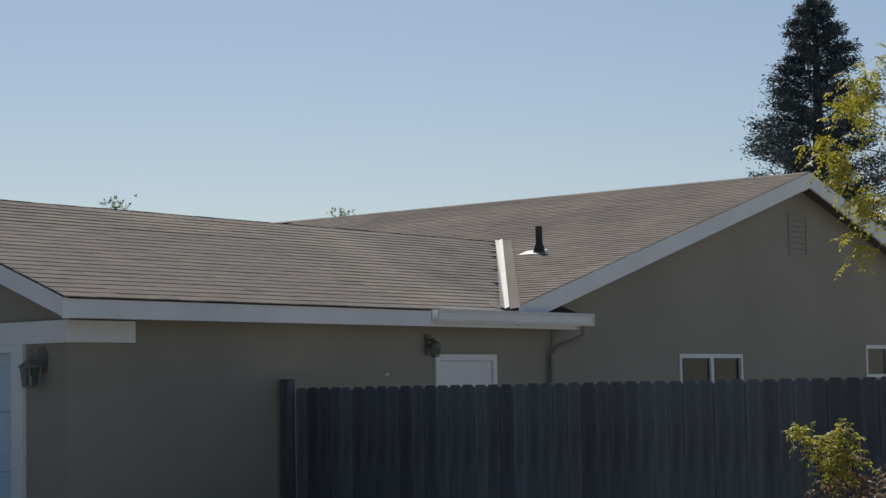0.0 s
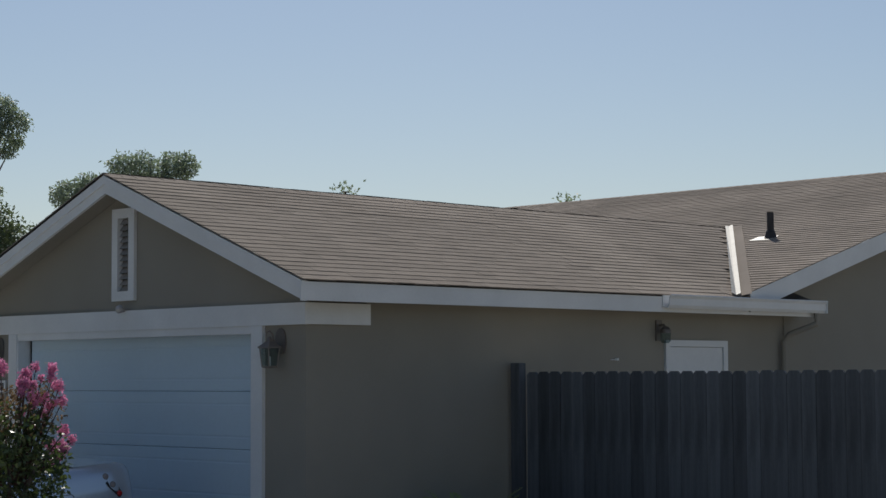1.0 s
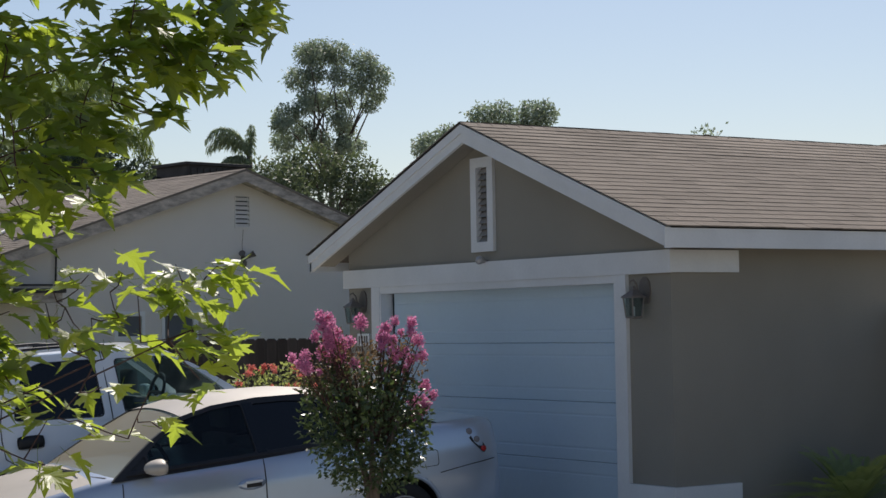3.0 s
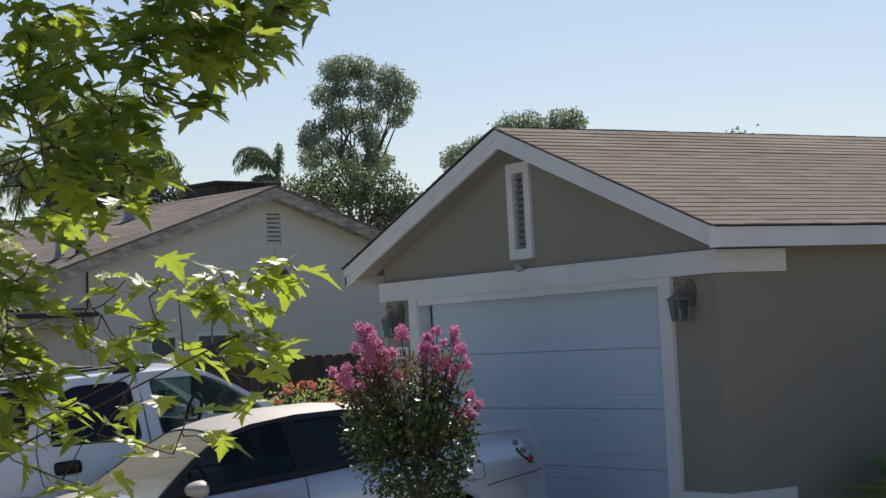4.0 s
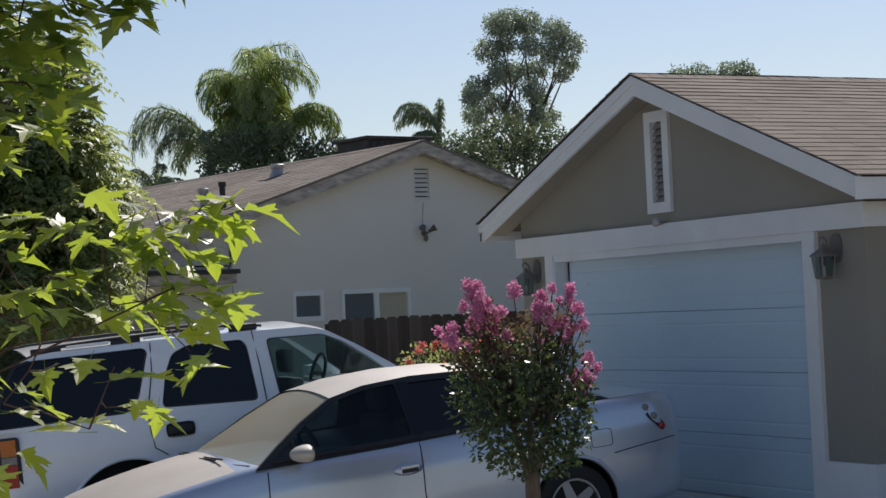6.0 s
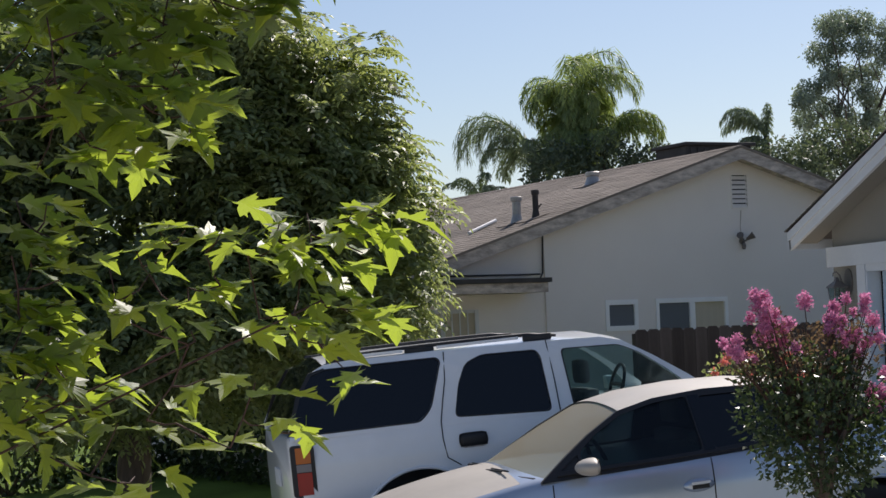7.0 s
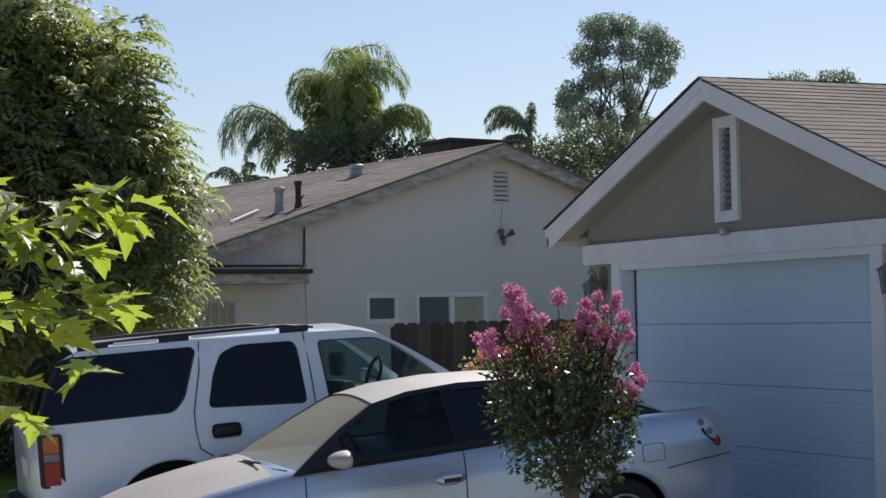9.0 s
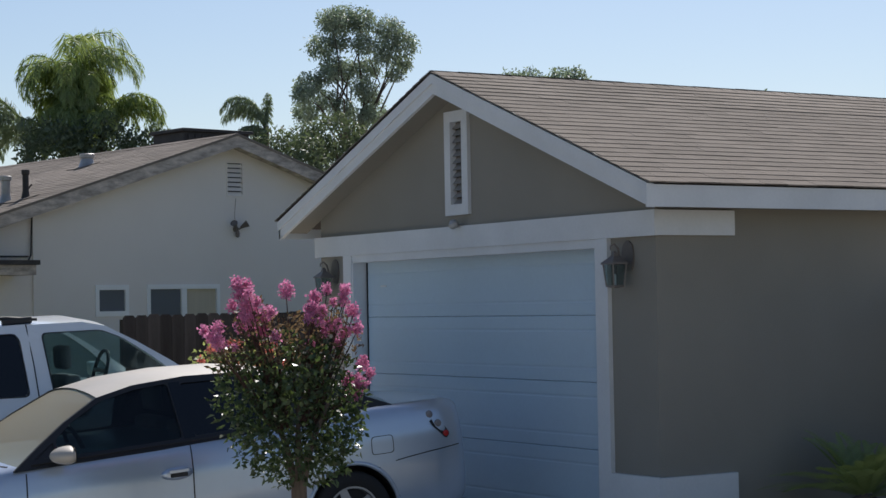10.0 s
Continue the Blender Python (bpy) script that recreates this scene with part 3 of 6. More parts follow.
hook = thing("wall_hook", "small white metal hook fixed to the stucco wall", "hook", pose(0.001, 4.22, 1.89) @ Matrix.Scale(0.55, 4))
bm = bmesh.new()
tube(bm, [(0, 0.03, 0), (0.03, 0.03, 0), (0.04, -0.02, -0.005), (0.04, -0.16, -0.005)], 0.008, 6)
part("arm", bm, TRIM, hook)
bm = bmesh.new()
box(bm, 0, 0.05, 0.0, 0.06, -0.02, 0.025, 0.004)
part("plate", bm, TRIM, hook)

plaque = thing("number_plaque", "white house number plaque with dark bars", "sign", pose(-4.96, -0.002, 1.64))
part("board", boxed(-0.12, 0.12, -0.02, 0.0, -0.065, 0.065, 0.004), TRIM, plaque)
for x in (-0.075, -0.02, 0.03, 0.075):
    part("bar", boxed(x - 0.012, x + 0.012, -0.024, -0.0195, -0.04, 0.04), BLACKMETAL, plaque)

sensor = thing("sensor_light", "small grey security sensor on the lintel board", "sensor", pose(-2.66, -0.046, 2.40))
bm = bmesh.new()
tube(bm, [(0, 0.04, -0.02), (0, -0.02, -0.015), (0, -0.05, 0.0)], 0.016, 8)
part("bracket", bm, METAL, sensor)
bm = bmesh.new()
lathe(bm, [(0.02, 0.02), (0.04, 0.0), (0.045, -0.03), (0.03, -0.05)], 12, pose(0, -0.06, 0.01, 25, 0, 0))
part("eye", bm, METAL, sensor)


# ---- fences ----
def picket_meshes(height, width, mat, rnd, count=5):
    out = []
    for k in range(count):
        bm = bmesh.new()
        h = height + rnd.uniform(-0.006, 0.006)
        w = width / 2 - 0.0008
        c = 0.028
        poly = [(-w, 0), (w, 0), (w, h - c), (w - c, h), (-w + c, h), (-w, h - c)]
        prism(bm, poly, lambda u, v, d: (u, d, v), 0.018)
        out.append(finish(bm, "picket", mat))
    return out


def fence(name, label, origin, turn, length, height, mat, seed, width=0.143, posts=2.4, first_gap=None):
    rnd = random.Random(seed)
    m = Matrix.Translation(origin) @ Matrix.Rotation(radians(turn), 4, "Z")
    ob = thing(name, label, "fence", m)
    meshes = picket_meshes(height, width, mat, rnd)
    n = int(length / width)
    for i in range(n):
        p = new("picket", rnd.choice(meshes))
        p.parent = ob
        lean = rnd.uniform(-0.0015, 0.0015)
        if first_gap and i == first_gap:
            lean = 0.006
        p.matrix_local = Matrix.Translation((width * (i + 0.5) + rnd.uniform(-0.003, 0.003), rnd.uniform(-0.004, 0.004), 0)) @ Matrix.Rotation(lean, 4, "Y")
    for z in (0.35, height - 0.35):
        part("rail", boxed(0.0, n * width, 0.024, 0.062, z - 0.045, z + 0.045), mat, ob)
    for i in range(int(length / posts) + 1):
        part("post", boxed(i * posts + 0.02, i * posts + 0.11, 0.066, 0.156, 0, height - 0.05), mat, ob)
    return ob


f1 = fence("side_fence", "weathered grey-brown dog-eared board fence beside the garage", (0.22, 2.62, 0.0), 0, 10.2, 1.765, FENCE, 3, first_gap=3)
part("end_post", boxed(-0.17, -0.055, -0.045, 0.05, 0, 1.85, 0.006), FENCE, f1, "square end post at the wall")
fence("boundary_fence", "dark brown dog-eared board fence between the two plots", (-8.0, -0.98, 0.0), 90, 12.0, 1.655, NFENCE, 9)

# ---- neighbouring house ----
# the house stands 9.7 degrees askew to the garage; it turns about the foot of its gable
NX, NAY, NAZ, NP = -13.25, 2.75, 4.19, 0.323      # gable wall x, ridge y, roof apex height, pitch
NRX = NX + 0.30                                     # rake edge
NREAR, NLOW, NHIGH = -24.2, -3.5, 8.3              # far end of the roof, its front and rear eaves
NTURN = Matrix.Translation((NX, 2.70, 0)) @ Matrix.Rotation(radians(9.7), 4, "Z") @ Matrix.Translation((-NX, -2.70, 0))
neighbour = thing("neighbour_house", "pale stucco single-storey house with weathered barge boards and shingle roof", "house", NTURN)


def zn(y):
    return NAZ - NP * abs(y - NAY)


NW1 = (0.58, 1.085, 1.64, 2.05)
NW2 = (1.40, 2.595, 1.15, 2.05)
NW3 = (-2.45, -1.40, 1.0, 1.98)
NV = (2.75, 3.045, 3.315, 3.82)
bm = bmesh.new()
plate(bm, [(-0.36, -0.3), (8.0, -0.3), (8.0, zn(8.0) - 0.1), (NAY, NAZ - 0.1), (-0.36, zn(-0.36) - 0.1)], [rect(*NW1), rect(*NW2), rect(NV[0] + 0.01, NV[1] - 0.01, NV[2] + 0.01, NV[3] - 0.01)], on_x(NX), 0.16)
part("gable_wall", bm, NSTUCCO, neighbour)
bm = bmesh.new()
plate(bm, [(-2.95, -0.6), (-0.36, -0.6), (-0.36, zn(-0.36) - 0.1), (-2.95, zn(-2.95) - 0.1)], [rect(*NW3)], on_x(NX - 0.03), 0.16)
part("porch_wall", bm, NSTUCCO, neighbour)
part("front_wall", boxed(NREAR + 0.4, NX - 0.03, -3.13, -2.95, -0.6, 2.2), NSTUCCO, neighbour)
part("back_wall", boxed(NREAR + 0.4, NX - 0.2, 7.85, 8.0, -0.3, 2.4), NSTUCCO, neighbour)
part("far_wall", boxed(NREAR + 0.25, NREAR + 0.4, -3.1, 8.0, -0.3, 2.2), NSTUCCO, neighbour)
bm = bmesh.new()
slab(bm, [(NRX, NLOW, zn(NLOW) - LOW), (NRX, NAY, NAZ - LOW), (NREAR, NAY, NAZ - LOW), (NREAR, NLOW, zn(NLOW) - LOW)])
slab(bm, [(NRX, NAY, NAZ - LOW), (NRX, NHIGH, zn(NHIGH) - LOW), (NREAR, NHIGH, zn(NHIGH) - LOW), (NREAR, NAY, NAZ - LOW)])
nroof = part("roof", bm, FELT, neighbour)
rnd = random.Random(11)
joined_shingles("shingles", list(shingle_rows((NREAR, NLOW, zn(NLOW)), (1, 0, 0), (0, NAY - NLOW, NAZ - zn(NLOW)), NRX - NREAR, 6.58, rnd, lambda p: True)), NSHINGLE, nroof, 0.009)
bm = bmesh.new()
ridge_caps(bm, (NRX, NAY, NAZ), (NREAR + 0.3, NAY, NAZ), NP, rnd)
tagged(part("ridge_cap", bm, NSHINGLE, nroof), kind="stuff")
for a, b in (((NRX + 0.008, NLOW, zn(NLOW)), (NRX + 0.008, NAY, NAZ)), ((NRX + 0.008, NAY, NAZ), (NRX + 0.008, NHIGH, zn(NHIGH)))):
    bm = bmesh.new()
    barge(bm, a, b, (1, 0, 0), 0.185, 0.04, 0.0)
    part("barge_board", bm, OLDTRIM, neighbour, "weathered peeling barge board")
    bm = bmesh.new()
    barge(bm, (a[0] + 0.012, a[1], a[2] + 0.012), (b[0] + 0.012, b[1], b[2] + 0.012), (1, 0, 0), 0.035, 0.03, 0.0)
    part("drip_edge", bm, NSHINGLE, neighbour)
    bm = bmesh.new()
    barge(bm, (NRX - 0.03, a[1], a[2] - 0.1), (NRX - 0.03, b[1], b[2] - 0.1), (1, 0, 0), 0.04, 0.268, 0.0)
    part("soffit", bm, OLDTRIM, neighbour)
window(neighbour, *NW1, on_x(NX), 1, BRIGHTTRIM, fw=0.06, backs=[GREYPANE])
window(neighbour, *NW2, on_x(NX), 2, BRIGHTTRIM, fw=0.055, backs=[GREYPANE, CURTAIN])
w3 = window(neighbour, *NW3, on_x(NX - 0.03), 2, TRIM, fw=0.035, backs=[CURTAIN, CURTAIN])
for i in range(9):
    y = NW3[0] + 0.06 + i * (NW3[1] - NW3[0] - 0.12) / 8
    part("bar", boxed(NX + 0.02, NX + 0.034, y - 0.007, y + 0.007, NW3[2], NW3[3]), TRIM, w3)
louvre("gable_vent", *NV, on_x(NX), 0.018, 7, NSTUCCO, NSTUCCO, neighbour, proud=0.012, depth=0.03, cover=0.80)
# low porch roof beside the gable
porch = part("porch_roof", boxed(NX - 0.03, NX + 0.62, -3.2, -0.60, 2.315, 2.375), RUSTPIPE, neighbour, "low flat porch roof with dark edge")
part("porch_fascia", boxed(NX - 0.03, NX + 0.58, -3.15, -0.64, 2.185, 2.313), OLDTRIM, neighbour)
bm = bmesh.new()
tube(bm, [(NX + 0.012, -0.38, zn(-0.38) - 0.22), (NX + 0.012, -0.40, 2.46), (NX + 0.012, -0.44, 2.385)], 0.012, 6)
tube(bm, [(NX + 0.012, -0.44, 2.44), (NX + 0.012, -2.8, 2.44)], 0.012, 6)
part("conduit", bm, RUSTPIPE, neighbour)
# roof pipes, a loose pale strip on the shingles, and the cooler
for x, y, h, r, mat in ((-14.07, -0.31, 0.35, 0.062, METAL), (-13.72, -0.20, 0.38, 0.042, RUSTPIPE), (-15.40, 1.75, 0.17, 0.085, METAL)):
    bm = bmesh.new()
    lathe(bm, [(r * 1.8, -0.08), (r * 1.25, 0.04), (r, 0.10), (r, h - 0.07), (r * 1.3, h - 0.06), (r * 1.35, h - 0.01), (r * 1.2, h)], 16, pose(x, y, zn(y) + 0.01))
    pipe = part("vent_pipe", bm, mat, neighbour)
    bm = bmesh.new()
    slab(bm, [(x - 0.2, y - 0.24, zn(y - 0.24) + 0.022), (x + 0.17, y - 0.24, zn(y - 0.24) + 0.022), (x + 0.17, y + 0.12, zn(y + 0.12) + 0.022), (x - 0.2, y + 0.12, zn(y + 0.12) + 0.022)], 0.006)
    part("flashing", bm, NSHINGLE, pipe)
bm = bmesh.new()
tube(bm, [(-13.74, -0.10, zn(-0.1) + 0.16), (-13.95, 0.0, zn(0.0) + 0.13), (-14.2, 0.08, zn(0.08) + 0.05)], 0.012, 6)
part("pipe_stay", bm, RUSTPIPE, neighbour)
bm = bmesh.new()
tube(bm, [(-14.68, -0.76, zn(-0.76) + 0.04), (-15.03, -0.14, zn(-0.14) + 0.04)], 0.026, 8)
part("loose_strip", bm, TRIM, neighbour, "pale strip lying on the shingles")
cooler = thing("roof_cooler", "dark boxy evaporative cooler on the neighbouring roof", "cooler", NTURN)
bm = bmesh.new()
box(bm, -17.45, -16.5, 4.22, 5.50, 3.4, 4.62, 0.03)
part("cabinet", bm, RUSTPIPE, cooler)
bm = bmesh.new()
box(bm, -17.5, -16.45, 4.16, 5.56, 4.60, 4.655, 0.012)
part("lid", bm, RUSTPIPE, cooler)
for k in range(9):
    part("slat", boxed(-16.5, -16.485, 4.28 + k * 0.135, 4.38 + k * 0.135, 3.8, 4.56), RUSTPIPE, cooler)
bm = bmesh.new()
tube(bm, [(-17.3, 4.22, 4.42), (-17.3, 4.10, 4.44), (-17.3, 4.03, 4.38), (-17.3, 4.0, 4.0), (-17.3, 4.0, 3.75)], 0.018, 7)
part("supply_pipe", bm, RUSTPIPE, cooler)

flood = thing("flood_light", "black twin-headed floodlight under the gable vent", "lamp", NTURN @ pose(NX + 0.001, 2.90, 2.85) @ Matrix.Scale(0.82, 4))
bm = bmesh.new()
lathe(bm, [(0.055, 0), (0.055, 0.02), (0.03, 0.03)], 14, pose(0, 0, 0, 0, 90, 0))
part("base", bm, BLACKMETAL, flood)
for s in (-1, 1):
    bm = bmesh.new()
    tube(bm, [(0.03, 0, 0), (0.07, s * 0.04, 0.0), (0.09, s * 0.06, 0.03)], 0.014, 6)
    lathe(bm, [(0.025, -0.01), (0.035, 0.04), (0.065, 0.13), (0.06, 0.135)], 12, pose(0.09, s * 0.06, 0.03, 0, 0, 0) @ Matrix.Rotation(radians(-s * 52), 4, "X") @ Matrix.Rotation(radians(35), 4, "Y"))
    part("head", bm, BLACKMETAL, flood)
bm = bmesh.new()
lathe(bm, [(0.02, 0.0), (0.04, -0.05), (0.035, -0.11), (0.015, -0.13)], 12, pose(0.06, 0, -0.02))
part("sensor", bm, BLACKMETAL, flood)
bm = bmesh.new()
tube(bm, [(0.006, 0, 0.04), (0.006, -0.02, 0.25), (0.006, 0.01, 0.54)], 0.006, 5)
part("cable", bm, OLDTRIM, flood)

# ---- cars ----
SILVER = material("silver_blue_car_paint", (0.52, 0.59, 0.69), 0.28, metal=0.6, vary=0.05, grain=6, blotch=1.5, bump=0, coat=0.6)
DUST = material("dusty_silver_paint", (0.46, 0.42, 0.37), 0.55, metal=0.15, vary=0.08, grain=14, blotch=2, bump=0.03, coat=0.1)
WHITE = material("white_car_paint", (0.84, 0.85, 0.86), 0.3, vary=0.04, grain=6, blotch=1.5, bump=0, coat=0.7)
TINT = glass("dark_tinted_glass", (0.006, 0.007, 0.009), 0.04)
CLEAR = glass("car_glass", (0.02, 0.03, 0.03), 0.03, dark=False, alpha=0.14)
# dust film whose pale yellow also stands for sunlight on the screen
HAZY = glass("dusty_sunlit_glass", (0.50, 0.45, 0.33), 0.45, dark=False, alpha=0.52)
RUBBER = material("tyre_rubber", (0.02, 0.02, 0.021), 0.85, vary=0.2)
PLASTIC = material("black_plastic", (0.018, 0.018, 0.02), 0.55, vary=0.15)
ALLOY = material("silver_alloy", (0.36, 0.37, 0.39), 0.35, metal=0.8, vary=0.08)
REDLAMP = glass("red_lamp_lens", (0.36, 0.012, 0.012), 0.12)
AMBERLAMP = glass("amber_lamp_lens", (0.50, 0.13, 0.02), 0.12)
CLEARLAMP = glass("clear_lamp_lens", (0.20, 0.19, 0.20), 0.12)
SMOKELAMP = glass("smoked_lamp_lens", (0.03, 0.03, 0.034), 0.12)
SMOKE = glass("light_tinted_glass", (0.012, 0.014, 0.018), 0.04, dark=False, alpha=0.42)
SEAT = material("grey_seat_cloth", (0.14, 0.14, 0.15), 0.9, vary=0.2)


def lerp(table, u):
    """Piecewise linear value of (u, v) pairs."""
    if u <= table[0][0]:
        return table[0][1]
    for (a, va), (b, vb) in zip(table, table[1:]):
        if u <= b:
            return va + (vb - va) * (u - a) / (b - a)
    return table[-1][1]


def curve(table, u):
    """A smooth value through (u, v) pairs."""
    if u <= table[0][0]:
        return table[0][1]
    for i in range(len(table) - 1):
        (a, va), (b, vb) = table[i], table[i + 1]
        if u <= b:
            ta = (vb - table[max(i - 1, 0)][1]) / max(b - table[max(i - 1, 0)][0], 1e-6)
            j = min(i + 2, len(table) - 1)
            tb = (table[j][1] - va) / max(table[j][0] - a, 1e-6)
            h, t = b - a, (u - a) / (b - a)
            return (2 * t**3 - 3 * t**2 + 1) * va + (t**3 - 2 * t**2 + t) * h * ta + (3 * t**2 - 2 * t**3) * vb + (t**3 - t**2) * h * tb
    return table[-1][1]


SIDE = [(0, -0.07), (0.06, -0.02), (0.25, 0.0), (0.5, 0.004), (0.75, -0.008), (0.9, -0.035), (0.97, -0.06), (1.0, -0.09)]


def shell(length, half, sill, shoulder, crown, axles, arch_r, arch_z, levels=18, station=0.045, tail=0.0):
    """The lower body: sides with wheel arches, bonnet and boot. y runs from the tail to the nose."""
    bm = bmesh.new()
    n = int(length / station)
    ys = sorted({tail, tail + 0.012, tail + 0.03, tail + 0.07, length - 0.012, length - 0.03, length - 0.07, length, *[y for y in steps(0, length, n) if tail + 0.08 < y < length - 0.08]})
    grid = []
    for y in ys:
        w, z0, z1, zc = curve(half, y), lerp(sill, y), curve(shoulder, y), curve(crown, y)
        row = []
        for k in range(levels + 1):
            t = k / levels
            row.append((w + lerp(SIDE, t), y, z0 + (z1 - z0) * t))
        for f in (0.9, 0.75, 0.55, 0.35, 0.15, 0.0):
            row.append(((w - 0.09) * f, y, z1 + (zc - z1) * (1 - f * f)))
        grid.append(row)
    cols = len(grid[0])
    for s in (1, -1):
        vs = [[bm.verts.new((s * x, y, z)) for x, y, z in row] for row in grid]
        for i in range(len(ys) - 1):
            for k in range(cols - 1):
                q = (vs[i][k], vs[i + 1][k], vs[i + 1][k + 1], vs[i][k + 1])
                c = sum((v.co for v in q), Vector()) / 4
                if k < levels and any((c.y - a) ** 2 + (c.z - arch_z) ** 2 < arch_r ** 2 for a in axles):
                    continue
                bm.faces.new(q)
        for row in vs:
            for v in row[: levels + 1]:
                for a in axles:
                    d = math.hypot(v.co.y - a, v.co.z - arch_z)
                    if d < arch_r and v.link_faces:
                        v.co.y, v.co.z = a + (v.co.y - a) * arch_r / d, arch_z + (v.co.z - arch_z) * arch_r / d
    for row in (grid[0], grid[-1]):
        ring = [bm.verts.new(p) for p in row] + [bm.verts.new((-x, y, z)) for x, y, z in row[-2::-1]]
        bm.faces.new(ring)
    bmesh.ops.remove_doubles(bm, verts=bm.verts, dist=1e-4)
    bmesh.ops.delete(bm, geom=[v for v in bm.verts if not v.link_faces], context="VERTS")
    return bm


def panel(bm, outer, holes, x_of, thick, s, depth=0.0):
    """A side panel: (y, z) outline mapped onto the side of the car, on side s."""
    return plate(bm, outer, holes, lambda u, v, d: (s * (x_of(v) - depth - d), u, v), thick)


def skin(rows):
    """A surface through rows of points."""
    bm = bmesh.new()
    vs = [[bm.verts.new(p) for p in row] for row in rows]
    for a, b in zip(vs, vs[1:]):
        for k in range(len(a) - 1):
            bm.faces.new((a[k], a[k + 1], b[k + 1], b[k]))
    return bm


def across(p, n=12, bulge=0.0, rise=0.0):
    """A row from side to side through (x, y, z), bowed forward and upward in the middle."""
    x, y, z = p
    return [(x * f, y + bulge * (1 - f * f), z + rise * (1 - f * f)) for f in (1 - 2 * k / n for k in range(n + 1))]


def flank(half, sill, shoulder):
    """How far out the side stands at (y, z)."""
    return lambda y, z: curve(half, y) + lerp(SIDE, (z - lerp(sill, y)) / (curve(shoulder, y) - lerp(sill, y)))


def arch_lip(parent, side_x, s, a, r, z0, low, mat):
    """The rolled edge of a wheel arch."""
    bm = bmesh.new()
    pts = []
    for k in range(41):
        t = math.pi * (1.08 - 1.16 * k / 40)
        y, z = a + r * math.cos(t), z0 + r * math.sin(t)
        if z > low:
            pts.append((s * (side_x(y, z) - 0.006), y, z))
    tube(bm, pts, 0.017, 8)
    part("arch_lip", bm, mat, parent, smooth=True)


def wheel(parent, x, y, r, width, spokes=5):
    s = 1 if x > 0 else -1
    m = Matrix.Translation((x, y, r)) @ Matrix.Rotation(radians(90 * s), 4, "Y")
    bm = bmesh.new()
    w = width / 2
    lathe(bm, [(r * 0.62, -w), (r * 0.9, -w), (r * 0.985, -w * 0.7), (r, -w * 0.3), (r, w * 0.3), (r * 0.985, w * 0.7), (r * 0.93, w * 0.97), (r * 0.66, w * 0.9), (r * 0.62, w * 0.6)], 40, m)
    ob = part("wheel", bm, RUBBER, parent, "black tyre on a silver rim", True)
    bm = bmesh.new()
    lathe(bm, [(r * 0.66, w * 0.5), (r * 0.66, w * 0.86), (r * 0.61, w * 0.86), (r * 0.58, w * 0.4), (r * 0.2, w * 0.1)], 40, m)
    for k in range(spokes):
        a = 2 * math.pi * k / spokes + 0.3
        rot = m @ Matrix.Rotation(a, 4, "Z")
        pts = [(0.03, -0.045, w * 0.72), (r * 0.62, -0.028, w * 0.66), (r * 0.62, 0.028, w * 0.66), (0.03, 0.045, w * 0.72)]
        top = [bm.verts.new(rot @ Vector(p)) for p in pts]
        low = [bm.verts.new(rot @ (Vector(p) - Vector((0, 0, 0.03)))) for p in pts]
        bm.faces.new(top)
        for i in range(4):
            bm.faces.new((top[i], top[(i + 1) % 4], low[(i + 1) % 4], low[i]))
    lathe(bm, [(0.055, w * 0.5), (0.055, w * 0.78), (0.03, w * 0.82)], 16, m)
    part("rim", bm, ALLOY, ob)
    return ob


def headrest(parent, x, y, z, tall=0.62):
    bm = bmesh.new()
    box(bm, x - 0.24, x + 0.24, y - 0.07, y + 0.07, z - tall, z - 0.02, 0.04)
    box(bm, x - 0.13, x + 0.13, y - 0.06, y + 0.04, z + 0.02, z + 0.22, 0.045)
    part("seat", bm, SEAT, parent, smooth=True)


def steering(parent, x, y, z):
    bm = bmesh.new()
    pts = [(x + 0.18 * math.cos(a), y + 0.06 * math.sin(a), z + 0.17 * math.sin(a)) for a in (2 * math.pi * k / 20 for k in range(21))]
    tube(bm, pts, 0.016, 6)
    tube(bm, [(x - 0.17, y, z), (x + 0.17, y, z)], 0.02, 6)
    part("steering_wheel", bm, PLASTIC, parent)


